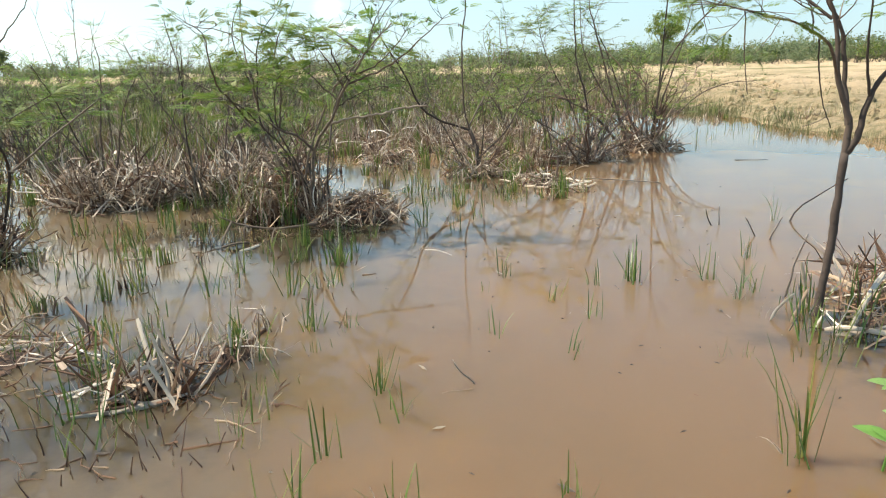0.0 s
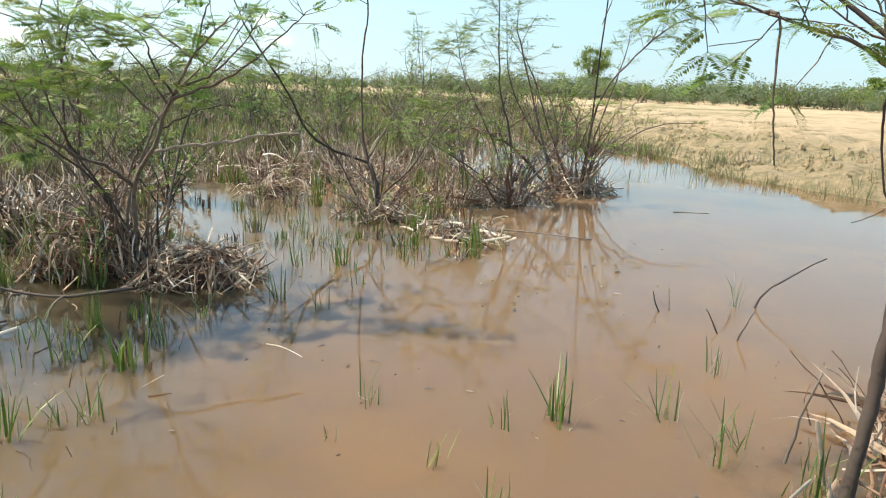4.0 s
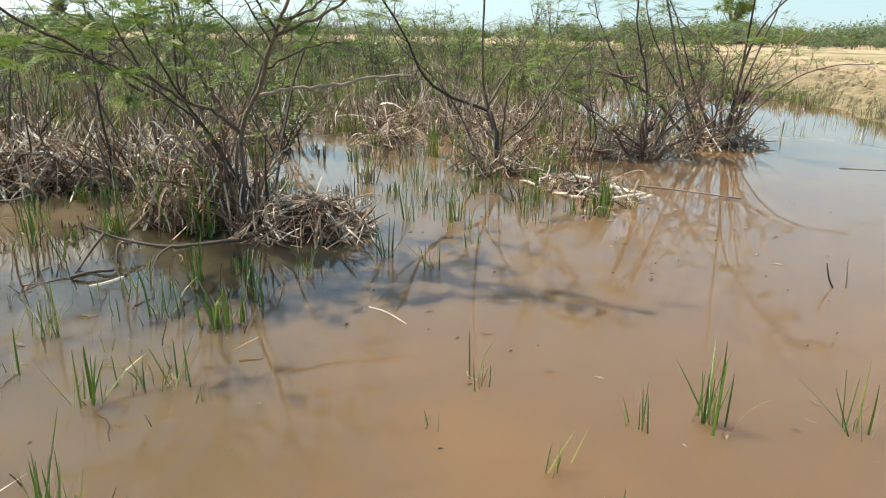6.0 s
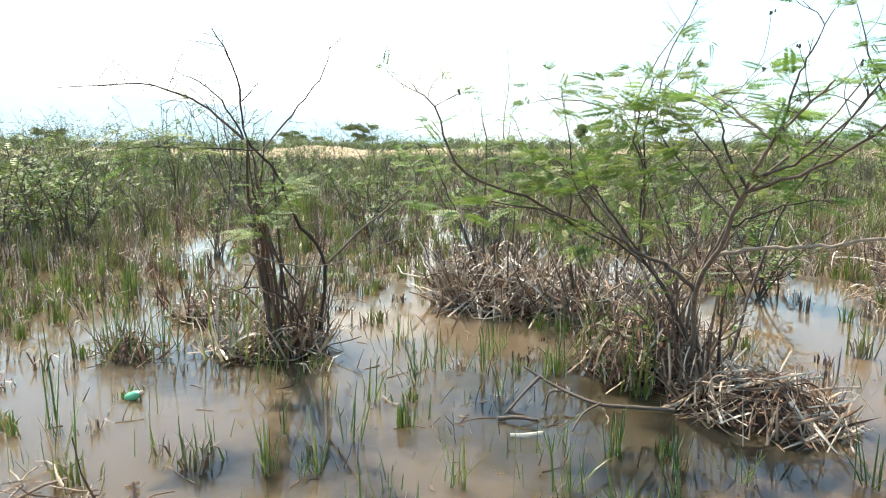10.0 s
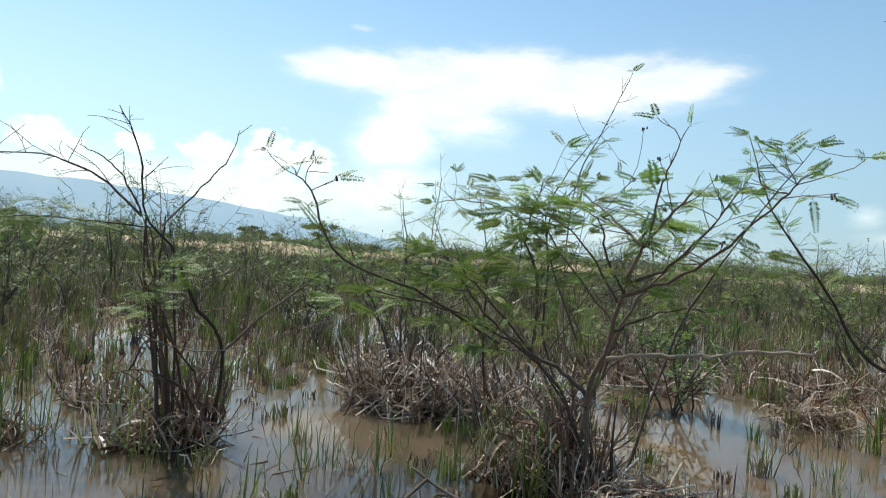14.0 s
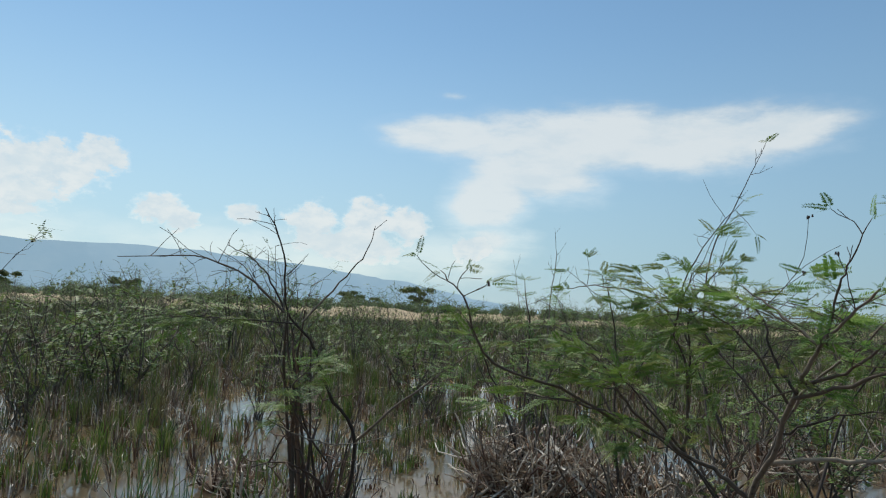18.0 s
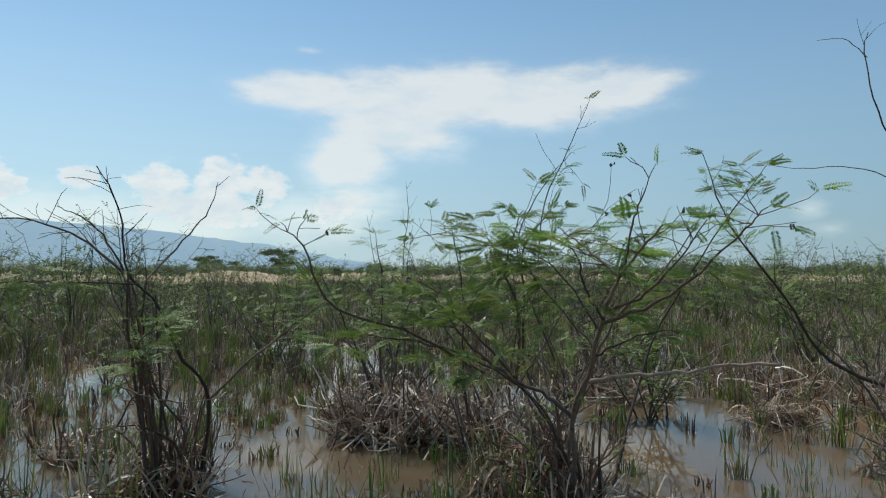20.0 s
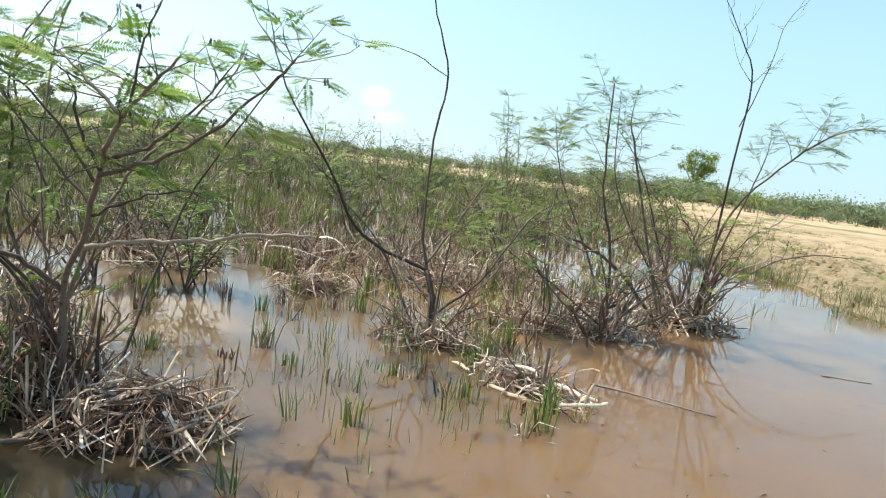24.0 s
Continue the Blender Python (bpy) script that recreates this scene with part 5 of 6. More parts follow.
for x0, x1, y0, y1, count, h in ((-3.2, -0.4, 4.3, 6.6, 40, 0.25), (-3.4, -1.0, 3.4, 4.6, 15, 0.34), (-0.5, 1.3, 8.2, 9.9, 38, 0.27), (-0.8, 1.6, 9.6, 11.6, 30, 0.3), (-3.4, -1.9, 5.6, 7.9, 26, 0.36), (-0.6, 0.6, 7.4, 8.4, 10, 0.3), (4.1, 6.6, 12.6, 15.5, 13, 0.36), (-0.1, 1.2, 7.9, 8.8, 15, 0.26), (1.50, 2.38, 4.13, 5.29, 12, 0.2), (-2.6, -1.6, 7.9, 9.0, 14, 0.4), (-2.2, -0.2, 3.6, 4.6, 10, 0.2)):
    for _ in range(count):
        tuft(rng.uniform(x0, x1), rng.uniform(y0, y1), h * rng.uniform(0.45, 0.95), rng.randint(3, 9), spread=0.08)

# ---- small loose things ----
def stick(at, way, length, r, mat, name, label, category):
    verts, faces = [], []
    run = wander((0, 0, 0), way, length, 0.22, 6)
    if way[2] <= 0.05:
        run = [Vector((q.x, q.y, q.z * 0.1)) for q in run]
    tube(verts, faces, run, r, r * 0.6, 6, 0.12)
    ob = new(name, mesh_of(name, verts, faces, mat, True))
    ob.location = at
    return tagged(ob, label, category)


def bent_branch(at, lines, mat, name, label, category):
    """One branch with its forks, each a run of points with its thickness."""
    verts, faces = [], []
    for r, *pts in lines:
        tube(verts, faces, [q - Vector(at) for q in curve_of(pts, 4)], r, r * 0.65, 6, 0.15)
    ob = new(name, mesh_of(name, verts, faces, mat, True))
    ob.location = at
    return tagged(ob, label, category)


bent_branch((-1.4, 6.96, 0), ((0.012, (-1.07, 7.25, 0.02), (-1.25, 7.1, 0.03), (-1.4, 6.96, 0.05), (-1.66, 6.92, 0.10), (-1.82, 6.85, 0.19)), (0.011, (-1.73, 6.88, 0.14), (-1.75, 6.74, 0.06), (-1.74, 6.56, -0.02)),
                              (0.008, (-1.6, 6.91, 0.08), (-1.6, 6.80, 0.1), (-1.61, 6.78, -0.02)), (0.007, (-1.38, 6.97, 0.05), (-1.35, 6.76, 0.06), (-1.34, 6.62, -0.02))), BARK, "fallen_branch", "dark wet forked branch lying half in water", "branch")
bent_branch((-1.6, 6.52, 0), ((0.013, (-1.7, 6.48, 0.012), (-1.62, 6.53, 0.03), (-1.51, 6.58, 0.03)),), BARK, "branch_piece", "short dark broken branch floating beside a shrub", "branch")
for a, b, wide in (((-1.52, 6.36, 0.015), (-1.39, 6.47, 0.035), 0.022), ((-2.4, 6.25, 0.012), (-2.22, 6.22, 0.015), 0.020), ((-2.40, 4.31, 0.02), (-2.08, 4.52, 0.025), 0.026), ((-2.0, 4.6, 0.015), (-1.9, 4.78, 0.03), 0.014), ((-0.05, 6.3, 0.008), (0.16, 6.12, 0.008), 0.005)):
    S = thing("reed_piece", (a[0], a[1], 0), "pale thick broken reed lying on the water", "reed")
    broad_reed(S, (a, b), wide, BLEACHED)
for a, b, wide in (((-1.78, 4.62, -0.02), (-1.93, 4.66, 0.24), 0.024), ((-2.18, 4.3, -0.02), (-2.22, 4.32, 0.14), 0.022), ((-1.9, 4.51, -0.02), (-2.12, 4.56, 0.16), 0.012)):
    S = thing("reed_stump", (a[0], a[1], 0), "brown snapped reed stump standing in the water", "reed")
    broad_reed(S, (a, b), wide, SHOOT)
stick((3.13, 7.00, -0.02), (0.4, 0.4, 0.6), 0.6, 0.008, BARK, "leaning_twig", "thin dark twig leaning out of the water", "twig")
stick((2.67, 6.38, -0.02), (0.12, 0.1, 0.5), 0.22, 0.007, BARK, "leaning_twig", "thin dark twig leaning out of the water", "twig")
stick((2.62, 6.50, -0.02), (-0.2, 0.1, 0.5), 0.2, 0.007, BARK, "leaning_twig", "thin dark twig leaning out of the water", "twig")
stick((2.42, 6.90, -0.02), (-0.3, 0.1, 0.5), 0.18, 0.006, BARK, "leaning_twig", "thin dark twig leaning out of the water", "twig")
stick((2.48, 6.91, -0.02), (0.05, 0.1, 0.6), 0.2, 0.006, BARK, "leaning_twig", "thin dark twig leaning out of the water", "twig")
stick((2.15, 5.07, -0.02), (0.02, 0.1, 1), 0.42, 0.007, BARK, "reed_stump", "dark upright reed stump by a sapling", "reed")
stick((4.2, 10.7, 0.0), (1, 0.2, 0.01), 0.45, 0.012, BARK, "floating_branch", "dark branch floating on the pool", "branch")
stick((1.8, 9.3, 0.03), (1, -0.1, 0.0), 0.9, 0.009, BARK, "floating_branch", "dark branch floating on the pool", "branch")
stick((0.25, 4.02, -0.02), (-0.25, 0.1, 1), 0.18, 0.005, GREY_WOOD, "bleached_reed", "bleached dead reed in the water", "reed")
for i in range(44):
    x, y = rng.choice(((rng.uniform(-1.5, 2.0), rng.uniform(2.5, 7.5)), (rng.uniform(-3.8, -0.3), rng.uniform(4.2, 7.0))))
    a = rng.uniform(0, 6.28)
    ob = new("floating_straw", rng.choice(STRAWS if rng.random() < 0.5 else RUSTS))
    s = rng.uniform(0.05, 0.18)
    ob.matrix_world = Matrix.Translation((x, y, 0.002)) @ towards((math.cos(a), math.sin(a), 0.0)) @ Matrix.Diagonal((s * .6, s * .6, s, 1))
    tagged(ob, "bit of dead reed floating on muddy water", "reed", "floating bits of reed")


def specks():
    """Dark bits of leaf and bark drifting on the silty water."""
    verts, faces = [], []
    for _ in range(240):
        x, y = rng.uniform(-2.5, 3.2), rng.uniform(2.4, 9.0)
        a, s = rng.uniform(0, 6.28), rng.uniform(0.005, 0.02) * rng.choice((1, 1, 2))
        u, v = Vector((math.cos(a), math.sin(a), 0)) * s, Vector((-math.sin(a), math.cos(a), 0)) * s * rng.uniform(0.15, 0.4)
        q, k = Vector((x, y, 0.004)), len(verts)
        verts += [q - u, q + v * 0.9 - u * 0.3, q + u * 0.8 + v * 0.4, q + u, q - v + u * 0.2, q + Vector((0, 0, 0.006))]
        faces += [(k, k + 5, k + 1), (k + 1, k + 5, k + 2), (k + 2, k + 5, k + 3), (k + 3, k + 5, k + 4), (k + 4, k + 5, k)]
    tagged(new("floating_specks", mesh_of("floating_specks", verts, faces, BARK_FAR)), "dark bits of leaf drifting on silty water", "litter", kind="stuff")


specks()


def drowned_litter():
    """Dark sodden reed ends: lying on the water and sticking out of it between the sedge."""
    verts, faces = [], []
    for _ in range(420):
        x, y = rng.choice(((rng.uniform(-3.9, -0.4), rng.uniform(4.0, 7.3)), (rng.uniform(-2.6, -0.8), rng.uniform(3.2, 4.6)), (rng.uniform(-4.0, -1.7), rng.uniform(6.0, 8.2)), (rng.uniform(-1.9, -0.6), rng.uniform(3.3, 4.1))))
        a = rng.uniform(0, 6.28)
        if rng.random() < 0.28:
            s = rng.uniform(0.03, 0.16) * rng.choice((1, 1, 2))
            run = [Vector((q.x, q.y, 0.003)) for q in wander((x, y, 0), (math.cos(a), math.sin(a), 0), s, 0.35, 4)]
            tube(verts, faces, run, rng.uniform(0.002, 0.006), 0.0015, 4)
        else:
            way = (math.cos(a) * rng.uniform(0, 0.8), math.sin(a) * rng.uniform(0, 0.8), 1)
            tube(verts, faces, wander((x, y, -0.02), way, rng.uniform(0.05, 0.18), 0.15, 3), rng.uniform(0.002, 0.005), 0.0015, 4)
    tagged(new("drowned_litter", mesh_of("drowned_litter", verts, faces, RUST_FAR)), "sodden dark reed ends strewn through shallow water", "litter", kind="stuff")


drowned_litter()


def bottle():
    root = thing("plastic_bottle", (-3.42, 5.19, 0.02), "small green plastic bottle floating in the marsh", "bottle")
    m, n, l, b = nodes_of("green_plastic")
    l.new(mixed(n, l, noised(n, l, 30), (0.10, 0.42, 0.22), (0.16, 0.52, 0.30)), b.inputs["Base Color"])
    b.inputs["Roughness"].default_value = 0.35
    cap, n2, l2, b2 = nodes_of("faded_cap")
    l2.new(mixed(n2, l2, noised(n2, l2, 40), (0.55, 0.35, 0.28), (0.62, 0.45, 0.36)), b2.inputs["Base Color"])
    root.scale = (0.8, 0.8, 0.8)
    way = Vector((0.75, 0.35, 0.35)).normalized()
    for name, a, z, mat in (("body", ((0, 0.03), (0.02, 0.034), (0.08, 0.034), (0.11, 0.028), (0.125, 0.014), (0.14, 0.013)), 0, m), ("cap", ((0.138, 0.016), (0.160, 0.016), (0.162, 0.012)), 0, cap)):
        verts, faces, sides = [], [], 14
        frame_m = towards(way)
        for h, r in a:
            for k in range(sides):
                t = 2 * math.pi * k / sides
                verts.append(frame_m @ Vector((r * math.cos(t), r * math.sin(t), h - 0.05)))
        for i in range(len(a) - 1):
            for k in range(sides):
                p, q = i * sides + k, i * sides + (k + 1) % sides
                faces.append((p, q, q + sides, p + sides))
        faces += [tuple(range(sides))[::-1], tuple((len(a) - 1) * sides + k for k in range(sides))]
        part(name, mesh_of(name, verts, faces, mat, True), root, "faded pinkish screw cap" if name == "cap" else "")


bottle()
tuft(-3.3, 4.75, 0.52, 4, "few long dark green sedge stalks leaning in the water", 0.04)
tuft(-2.75, 4.65, 0.4, 5, "few long dark green sedge stalks leaning in the water", 0.05)


def weed(x, y):
    root = thing("broad_leaved_weed", (x, y, 0), "young bright green broad-leaved weed at the water's edge", "weed")
    verts, faces = [], []
    line = wander((0, 0, -0.02), (0.05, 0, 1), 0.32, 0.08, 5)
    tube(verts, faces, line, 0.005, 0.003, 5)
    part("stem", mesh_of("stem", verts, faces, BROAD), root)
    verts, faces = [], []
    for i, t in enumerate((0, 0.2, 0.45, 0.7, 0.88, 1)):
        half = 0.26 * math.sin(math.pi * min(1, t * 0.95 + 0.03)) ** 0.8
        z = 0.10 * t - 0.28 * t * t
        verts += [(t, -half, z + half * .2), (t, 0, z), (t, half, z + half * .2)]
    for i in range(5):
        a = i * 3
        faces += [(a, a + 3, a + 4, a + 1), (a + 1, a + 4, a + 5, a + 2)]
    me = mesh_of("leaf", verts, faces, BROAD, True)
    for i in range(11):
        q = line[1 + i % 5]
        m = Matrix.Translation(q) @ frond_turn((math.cos(i * 2.4), math.sin(i * 2.4), 0.35), rng.gauss(0, .2)) @ Matrix.Scale(rng.uniform(0.08, 0.13), 4)
        part("leaf", me, root, "", m)


weed(1.62, 3.30)
weed(1.77, 3.44)


# ---- the flooded sedge field and the reeds in it ----
def field_density(x, y):
    """Clumps for each square metre."""
    if x - shore_x(y) > -0.3 or rise(x, y) > -0.5:
        return 0.0
    if -0.9 < x < 1.4 and 8.2 < y < 11.8:
        return 9.0 * max(0.0, 0.5 + 1.2 * noise.noise(Vector((x * 1.4, y * 1.4, 4))))
    if -4.3 < x < -0.5 and 4.4 < y < 7.0:
        return 7.0 * max(0.0, min(1.0, 0.35 + 1.5 * noise.noise(Vector((x * 1.1, y * 1.1, 8)))))
    if x > 1.6 and y < 11.5 or x > 4.2 and y < 16.5 or x > -0.9 and y < 11.8 or y < 7.0 and x > -4.3:
        return 0.0
    if y < 3:
        return 3.0
    if x > 2.0 and y < 19:
        return 2.0
    if x > -1.0 and y < 14.0:
        return 9.0 if noise.noise(Vector((x * 0.9, y * 0.9, 5))) > 0.1 else 1.2
    if x > -4.3 and y < 11.8:
        return 6.0 if noise.noise(Vector((x * 0.8, y * 0.8, 2))) > 0.12 else 0.6
    near = math.hypot(x - 0.6, y - 4)
    patch = 0.75 + 0.6 * noise.noise(Vector((x * 0.35, y * 0.35, 9)))
    if near < 16:
        patch = max(0.0, min(1.3, 0.62 + 1.9 * noise.noise(Vector((x * 0.55, y * 0.55, 9)))))
    return (19.0 if near < 9 else 17.0 if near < 16 else 12.0 if near < 35 else 5.0) * patch


def scatter(name, label, mat, share, wide, tall, blades, lean, dead=False):
    spots = []
    for band, step in (((0, 14), 0.5), ((14, 35), 1.0), ((35, 90), 2.0)):
        for gx in np.arange(-80, 26, step):
            for gy in np.arange(1, 84, step):
                near = math.hypot(gx - 0.6, gy - 4)
                if not band[0] <= near < band[1]:
                    continue
                az = math.degrees(math.atan2(gx - 0.6, gy - 4))
                if az < -100 or az > 50:
                    continue
                want = field_density(gx + step / 2, gy + step / 2) * step * step * share
                if dead and gx > -4.3 and gy < 7.0:
                    want *= 0.35
                for _ in range(int(want + rng.random())):
                    spots.append((gx + rng.random() * step, gy + rng.random() * step, near))
    pts, quads, base = [], [], 0
    for x, y, near in spots:
        grow = min(1.0, 0.45 + max(0, near - 5) / 14)
        if shore_x(y) - x < 4 and y > 14:
            grow *= 0.45
        grow *= 0.8 + 0.5 * noise.noise(Vector((x * 0.16, y * 0.16, 3)))
        high = rng.uniform(*tall) * grow * (1 + 0.35 * noise.noise(Vector((x * 0.5, y * 0.5, 2))))
        count = blades if near < 35 else max(3, blades - 2)
        coarse = 1.0 if near < 14 else 1.5 if near < 35 else 3.0
        for _ in range(count):
            a, t = rng.uniform(0, 6.28), abs(rng.gauss(0, lean))
            h = high * rng.uniform(0.55, 1.1)
            fx, fy = x + rng.gauss(0, 0.038), y + rng.gauss(0, 0.038)
            dx, dy = math.cos(a) * t * h, math.sin(a) * t * h
            b = rng.uniform(0, 6.28)
            wx, wy = math.cos(b) * wide * coarse / 2, math.sin(b) * wide * coarse / 2
            bend = rng.uniform(0.3, 0.5)
            pts += [(fx - wx, fy - wy, -0.02), (fx + wx, fy + wy, -0.02), (fx + dx * bend + wx * .8, fy + dy * bend + wy * .8, h * .6), (fx + dx * bend - wx * .8, fy + dy * bend - wy * .8, h * .6), (fx + dx, fy + dy, h * (1 - 0.3 * t))]
            quads += [(base, base + 1, base + 2, base + 3), (base + 3, base + 2, base + 4)]
            base += 5
    ob = new(name, mesh_of(name, pts, quads, mat))
    return tagged(ob, label, "sedge" if not dead else "dead reeds", kind="stuff")


scatter("sedge_field", "dense green sedge growing in shallow water", SEDGE_FAR, 0.44, 0.012, (0.25, 0.8), 21, 0.36)
scatter("dead_reed_field", "dead pale reed stalks standing among the sedge", STRAW_FAR, 0.58, 0.012, (0.2, 0.62), 10, 0.6, True)
scatter("rotting_reed_field", "brown rotting reed stalks standing among the sedge", RUST_FAR, 0.32, 0.013, (0.2, 0.6), 10, 0.6, True)
scatter("dark_stem_field", "thin dark dead stems standing in the marsh", BARK_FAR, 0.17, 0.010, (0.5, 1.15), 4, 0.25, True)


# ---- shrubs out in the field ----
def far_shrub(seed, high, leafy, label, whole=False):
    """A whole thin shrub of the field, with its stems and its haze of leaves."""
    rng.seed(seed)
    root = thing("field_shrub", (0, 0, 0), label, "shrub", "shrubs out in the marsh")
    leaf_v, leaf_f, verts, faces = [], [], [], []
    for _ in range(9):
        a, t = rng.uniform(0, 6.28), rng.uniform(0.1, 0.6)
        if not whole:
            verts, faces = [], []
        line = wander((rng.gauss(0, .12), rng.gauss(0, .12), -0.05), (math.cos(a) * t, math.sin(a) * t, 1), high * rng.uniform(0.6, 1.1), 0.16, 7)
        tube(verts, faces, line, 0.016, 0.003, 4)
        for _t in range(8):
            q = line[rng.randint(2, 7)]
            run = wander(q, (rng.gauss(0, 1), rng.gauss(0, 1), 0.6), high * rng.uniform(0.12, 0.32), 0.25, 4)
            tube(verts, faces, run, 0.006, 0.002, 3)
            if rng.random() < leafy:
                for _l in range(9):
                    d = Vector((rng.gauss(0, 1), rng.gauss(0, 1), rng.gauss(0, 0.3))).normalized()
                    e, s = run[rng.randint(1, 4)], rng.uniform(0.10, 0.2)
                    w = d.cross(Vector((0, 0, 1))).normalized() * s * 0.2
                    for cut in range(3):
                        f, g = 0.15 + cut * 0.28, 0.36 + cut * 0.28
                        k = len(leaf_v)
                        leaf_v.extend([e + d * s * f, e + d * s * (f + g) / 2 + w, e + d * s * g, e + d * s * (f + g) / 2 - w])
                        leaf_f.append((k, k + 1, k + 2, k + 3))
        if not whole:
            part("stem", mesh_of("stem", verts, faces, BARK_FAR), root)
    if whole:
        part("branchwork", mesh_of("branchwork", verts, faces, BARK_FAR), root)
    if leaf_f:
        part("crown", mesh_of("crown", leaf_v, leaf_f, LEAF_FAR), root, "thin feathery green leaves")
    return root


FIELD = [far_shrub(11, 1.7, 0.9, "thin feathery green shrub standing in the marsh"), far_shrub(12, 1.5, 0.7, "low green shrub standing in the marsh"), far_shrub(13, 1.9, 0.25, "nearly leafless dark shrub in the marsh"), far_shrub(14, 1.3, 1.0, "low bushy green shrub in the marsh")]
BEYOND = [far_shrub(15, 2.0, 1.0, "feathery green shrub far out in the marsh", True), far_shrub(16, 1.7, 1.0, "bushy olive shrub far out in the marsh", True), far_shrub(17, 2.2, 0.3, "bare dark shrub far out in the marsh", True), far_shrub(18, 1.5, 1.0, "low green shrub far out in the marsh", True)]


def spread(kinds, spots, picks, low, high):
    """One of each kind stands at its first spot; the others are copies."""
    used = set()
    for x, y in spots:
        k = rng.choice(picks)
        m = pose(x, y, 0, 0, 0, rng.uniform(0, 360)) @ Matrix.Scale(rng.uniform(low, high), 4)
        if k not in used:
            used.add(k)
            kinds[k].matrix_world = m
        else:
            copy_thing(kinds[k], m).matrix_basis = m
    for k in set(range(len(kinds))) - used:
        x, y = rng.uniform(-20, -10), rng.uniform(16, 30)
        kinds[k].matrix_world = pose(x, y, 0)


rng.seed(21)
spread(FIELD, [(-1.9, 10.6), (-0.2, 13.2), (1.2, 13.6), (-3.2, 12.0), (-5.8, 11.0), (-1.2, 15.5), (1.0, 17.0), (-3.4, 14.6), (-7.0, 12.5), (-9.6, 9.4)], (0, 1, 2, 2, 2, 3), 0.7, 1.0)
for x, y in ((-4.6, 9.4), (-2.5, 10.2), (-7.9, 7.9), (-8.6, 5.4), (-6.6, 9.8), (-10.5, 8.0)):
    copy_thing(FIELD[2], pose(x, y, 0)).matrix_basis = pose(x, y, 0, 0, 0, rng.uniform(0, 360)) @ Matrix.Scale(0.72, 4)
for k, x, y, grow in ((0, -10.3, 5.9, 1.0), (1, -9.9, 6.7, 1.1), (2, -9.3, 5.0, 0.95), (0, -13.5, 8.2, 1.1), (3, -12.0, 6.6, 1.2), (1, -8.4, 10.9, 1.0)):
    copy_thing(FIELD[k], pose(x, y, 0)).matrix_basis = pose(x, y, 0, 0, 0, rng.uniform(0, 360)) @ Matrix.Scale(grow, 4)
spots = []
while len(spots) < 325:
    r, az = 14 + 56 * rng.random() ** 0.8, radians(rng.uniform(-95, 22))
    x, y = 0.6 + r * math.sin(az), 4 + r * math.cos(az)
    if field_density(x, y) > 0 and noise.noise(Vector((x * 0.1, y * 0.1, 7))) > -0.25:
        spots.append((x, y))
spread(BEYOND, spots, (0, 0, 1, 2, 2, 3), 0.8, 1.3)


# ---- scrub and trees on the far land ----
def leaf_cloud(verts, faces, middle, size, count, leaf, hollow=0.5):
    for _ in range(count):
        d = Vector((rng.gauss(0, 1), rng.gauss(0, 1), rng.gauss(0, 1))).normalized() * rng.uniform(hollow, 1.0) * rng.uniform(0.5, 1.0)
        d *= 1 + 0.45 * noise.noise(d * 2.2 + Vector(middle) * 0.37)
        q = Vector(middle) + Vector((d.x * size[0], d.y * size[1], d.z * size[2]))
        u = Vector((rng.gauss(0, 1), rng.gauss(0, 1), rng.gauss(0, .6))).normalized() * leaf * rng.uniform(0.6, 1.3)
        v = u.cross(Vector((rng.gauss(0, 1), rng.gauss(0, 1), rng.gauss(0, 1)))).normalized() * leaf * 0.5
        k = len(verts)
        verts += [q - u, q + v, q + u, q - v]
        faces.append((k, k + 1, k + 2, k + 3))


def tree(name, at, high, crown, lumps, leaf, label, conical=False, group=""):
    root = thing(name, at, label, "tree", group)
    verts, faces = [], []
    line = wander((0, 0, -0.3), (0.05, 0, 1), high * 0.6, 0.08, 6)
    tube(verts, faces, line, high * 0.03, high * 0.014, 7, 0.1)
    part("trunk", mesh_of("trunk", verts, faces, BARK_FAR, True), root)
    leaf_v, leaf_f = [], []
    for i in range(lumps):
        a, r = rng.uniform(0, 6.28), math.sqrt(rng.random())
        z = rng.uniform(0.15, 0.92) if conical else rng.uniform(0.3, 0.9)
        spread = crown * (1.15 - z if conical else 1.0) * 0.75 * r
        q = Vector((math.cos(a) * spread, math.sin(a) * spread, high * z))
        verts, faces = [], []
        tube(verts, faces, curve_of([line[3], line[3].lerp(q, 0.5) + Vector((0, 0, high * .04)), q], 3), high * 0.012, high * 0.003, 4)
        part("limb", mesh_of("limb", verts, faces, BARK_FAR), root)
        leaf_cloud(leaf_v, leaf_f, q, (crown * 0.42, crown * 0.42, high * (0.14 if conical else 0.16)), 330, leaf * 0.75, 0.15)
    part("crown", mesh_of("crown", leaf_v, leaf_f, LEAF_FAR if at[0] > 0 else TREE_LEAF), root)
    return root


def polar(az, dist):
    return (0.6 + dist * math.sin(radians(az)), 4 + dist * math.cos(radians(az)), 0.85)


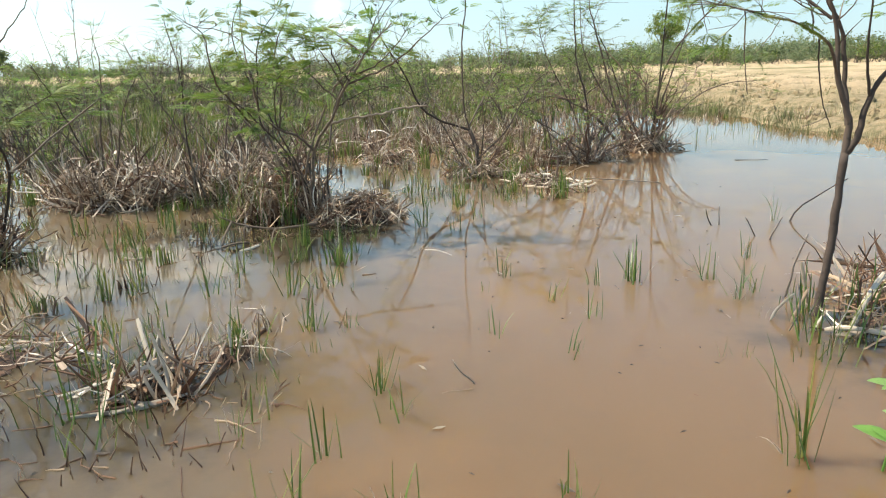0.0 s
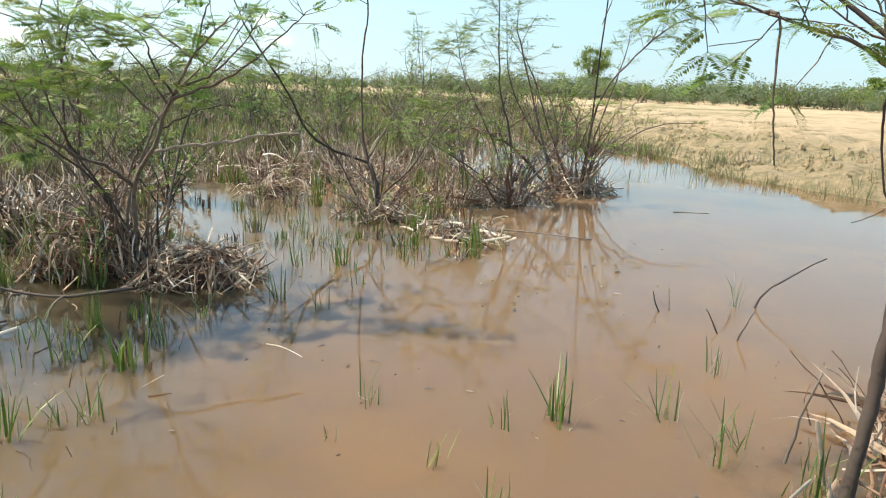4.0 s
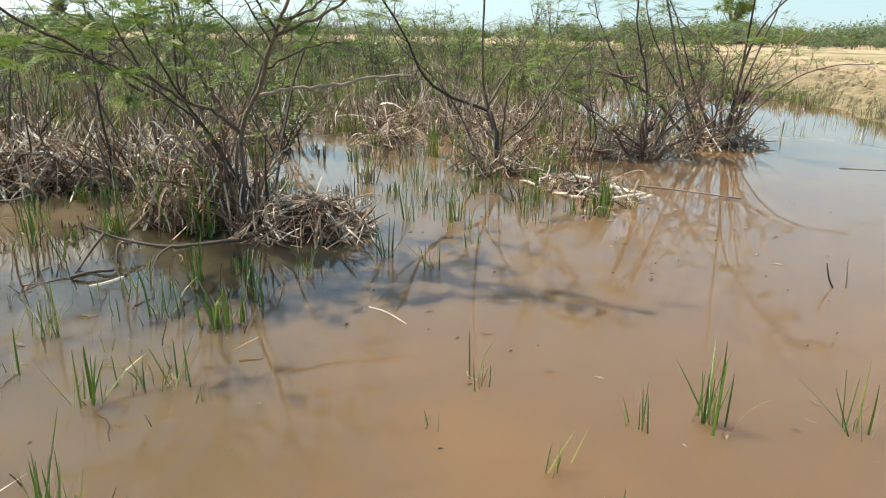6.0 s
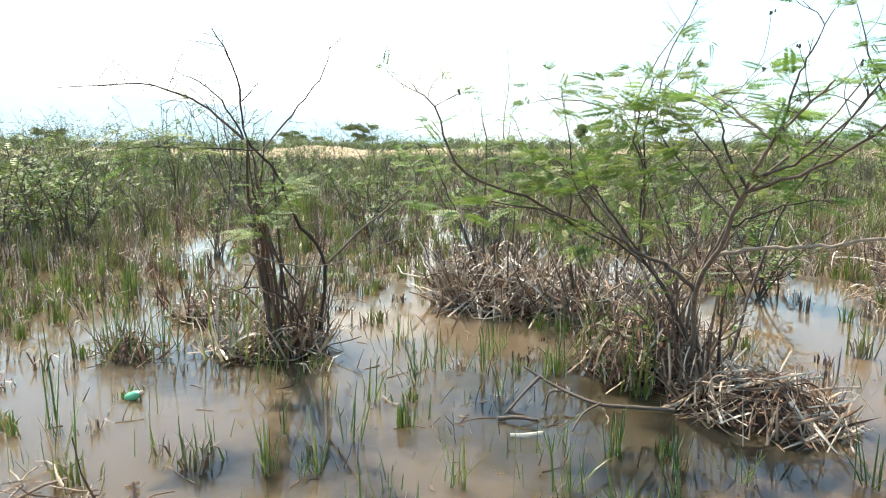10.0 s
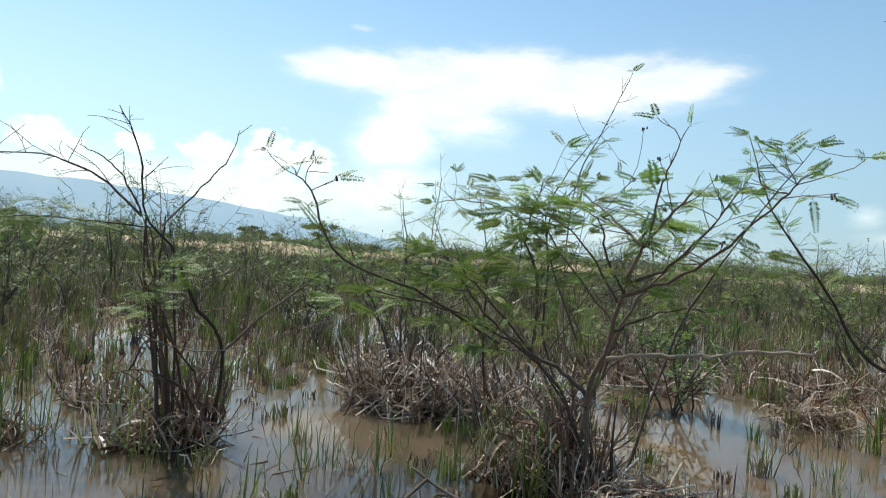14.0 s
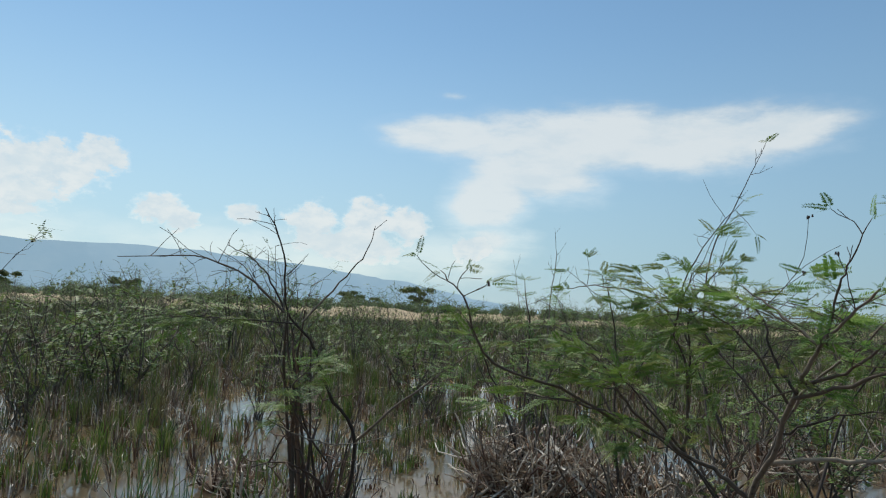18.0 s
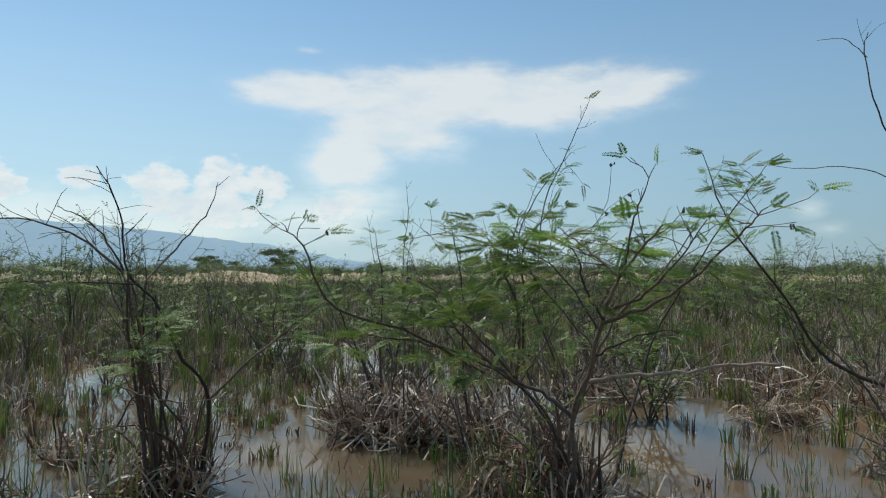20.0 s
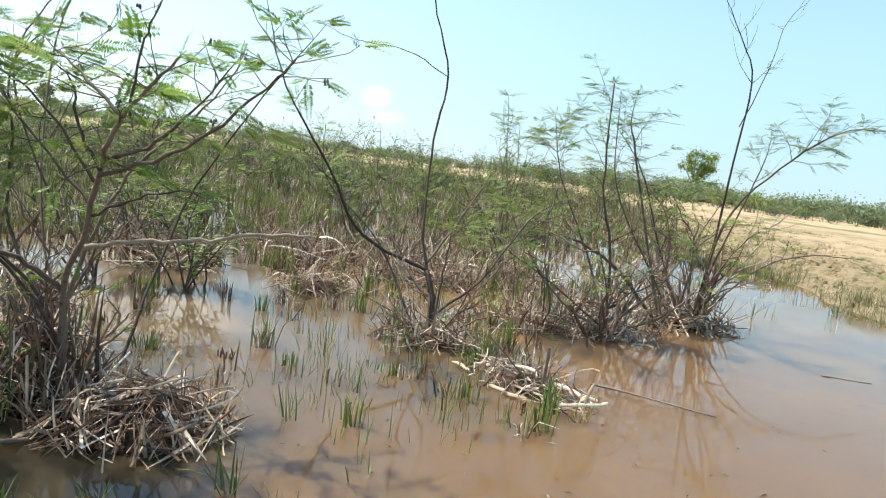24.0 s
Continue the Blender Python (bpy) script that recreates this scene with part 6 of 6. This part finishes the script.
tree("tree", polar(17.6, 165), 11.5, 5.4, 30, 0.24, "leafy green tree on the far bank")
tree("tree", polar(-52, 240), 9.0, 7.0, 14, 0.45, "dark round-topped tree across the field")
tree("tree", polar(-83, 170), 4.8, 3.0, 9, 0.35, "small dark tree across the field")
tree("tree", polar(-75, 150), 4.6, 4.0, 11, 0.32, "spreading tree across the field")
tree("tree", polar(-33.5, 150), 5.6, 3.4, 10, 0.32, "dark tree beyond the marsh")
tree("tree", polar(-57, 190), 5.2, 6.0, 14, 0.38, "clump of dark trees across the field")
tree("tree", polar(38, 140), 6.0, 4.5, 10, 0.35, "tree on the far bank")


def scrub(seed, wide, high, label, bare):
    rng.seed(seed)
    root = thing("scrub_bush", (0, 0, 0), label, "bush", "scrub on the far land")
    leaf_v, leaf_f, verts, faces = [], [], [], []
    for i in range(6):
        q = Vector((rng.uniform(-1, 1) * wide, rng.gauss(0, wide * .4), high * rng.uniform(0.35, 0.7)))
        leaf_cloud(leaf_v, leaf_f, q, (wide * 0.5, wide * 0.5, high * 0.4), 90 if bare else 260, 0.11)
    for i in range(14):
        tube(verts, faces, wander((rng.uniform(-1, 1) * wide * .8, rng.gauss(0, .3), -0.2), (rng.gauss(0, .4), rng.gauss(0, .4), 1), high * rng.uniform(0.7, 1.15), 0.15, 5), 0.03, 0.008, 4)
    part("branchwork", mesh_of("branchwork", verts, faces, BARK_FAR), root)
    part("crown", mesh_of("crown", leaf_v, leaf_f, LEAF_FAR if bare else TREE_LEAF_FAR), root)
    return root


SCRUB = [scrub(31, 2.2, 2.4, "dense green scrub on the far land", False), scrub(32, 3.0, 2.0, "low spreading scrub on the far land", False), scrub(33, 2.0, 2.8, "thin grey-green thorn scrub on the far land", True)]
rng.seed(41)
first = {0, 1, 2}
made = 0
while made < 130:
    az = rng.choice((rng.uniform(-95, 50), rng.uniform(8, 50)))
    dist = rng.uniform(70, 130)
    x, y, z = polar(az, dist)
    if x < shore_x(y) + 14 and y < 84 and x > -96:
        continue
    made += 1
    k = rng.choice((0, 1, 2))
    m = pose(x, y, z - 0.15, 0, 0, rng.uniform(0, 360)) @ Matrix.Scale(rng.uniform(0.6, 1.25), 4)
    if k in first:
        first.discard(k)
        SCRUB[k].matrix_world = m
    else:
        copy_thing(SCRUB[k], m).matrix_basis = m


def scrub_belt():
    """The unbroken low woods at the edge of the plain."""
    rng.seed(43)
    verts, faces = [], []
    for i in range(760):
        az, dist = (rng.uniform(-100, 58), rng.uniform(95, 240)) if i < 560 else (rng.uniform(5, 58), rng.uniform(85, 130))
        x, y, z = polar(az, dist)
        high = (rng.uniform(1.4, 4.0) if i < 560 else rng.uniform(2.6, 4.6)) * (1 + 0.5 * noise.noise(Vector((az * 0.2, 0, 0)))) * (1.25 if dist > 180 else 1) * (0.8 if az < 5 else 0.9)
        leaf_cloud(verts, faces, (x, y, z + high * 0.45), (high * rng.uniform(0.7, 1.2), high, high * 0.5), 300, 0.16, 0.1)
        leaf_cloud(verts, faces, (x, y, z + high * 0.3), (high * 0.8, high * 0.7, high * 0.4), 110, 0.34, 0.0)
    tagged(new("scrub_belt", mesh_of("scrub_belt", verts, faces, TREE_LEAF_FAR)), "belt of low green woods along the horizon", "woods", kind="stuff")


scrub_belt()


def bank_grass():
    """Sparse dry and green grass on the slope of the bank."""
    rng.seed(51)
    pts, quads, base = [], [], 0
    for i in range(9000):
        y = rng.uniform(10, 60)
        low = i < 4200
        x = shore_x(y) + (rng.gauss(-0.3, 0.5) if low else rng.uniform(0, 8))
        z = ground_z(x, y)
        if z < -0.2 or noise.noise(Vector((x * 0.7, y * 0.5, 4))) < (rng.gauss(0.0, 0.08) if low else rng.gauss(0.22, 0.06)):
            continue
        for _b in range(7):
            a, h = rng.uniform(0, 6.28), rng.uniform(0.12, 0.36) if low else rng.uniform(0.04, 0.13)
            fx, fy = x + rng.gauss(0, .1), y + rng.gauss(0, .1)
            wx, wy = math.cos(a) * .008, math.sin(a) * .008
            pts += [(fx - wx, fy - wy, z - 0.03), (fx + wx, fy + wy, z - 0.03), (fx + rng.gauss(0, .3) * h, fy + rng.gauss(0, .3) * h, z + h)]
            quads.append((base, base + 1, base + 2))
            base += 3
    tagged(new("bank_grass", mesh_of("bank_grass", pts, quads, DRY_GRASS)), "sparse green and dry grass on a sandy bank", "grass", kind="stuff")


bank_grass()


def bank_clods():
    """Crumbled lumps of sandy earth down the slope of the bank."""
    rng.seed(61)
    verts, faces = [], []
    for _ in range(2600):
        y = rng.uniform(9, 45)
        x = shore_x(y) + rng.uniform(-0.4, 3.5)
        z = ground_z(x, y)
        if z < 0.02 or noise.noise(Vector((x * 0.8, y * 0.8, 3))) < rng.gauss(-0.02, 0.1):
            continue
        s, k = rng.uniform(0.02, 0.09) * rng.choice((1, 1, 1.6)), len(verts)
        for c in range(5):
            t = c * 1.257 + rng.uniform(-.3, .3)
            verts.append((x + s * math.cos(t) * rng.uniform(0.7, 1.3), y + s * math.sin(t) * rng.uniform(0.7, 1.3), z - 0.03))
        for c in range(5):
            verts.append((verts[k + c][0] * 0.4 + x * 0.6, verts[k + c][1] * 0.4 + y * 0.6, z + s * rng.uniform(0.4, 0.9)))
        faces += [(k + c, k + (c + 1) % 5, k + 5 + (c + 1) % 5, k + 5 + c) for c in range(5)] + [tuple(range(k + 5, k + 10))]
    tagged(new("bank_clods", mesh_of("bank_clods", verts, faces, GROUND)), "crumbled lumps of sandy earth on the bank", "earth", kind="stuff")


bank_clods()

for full in REST.values():
    if full[2]:
        joined("foliage", full[2], LEAF_FAR, full[1], "dense feathery green foliage")
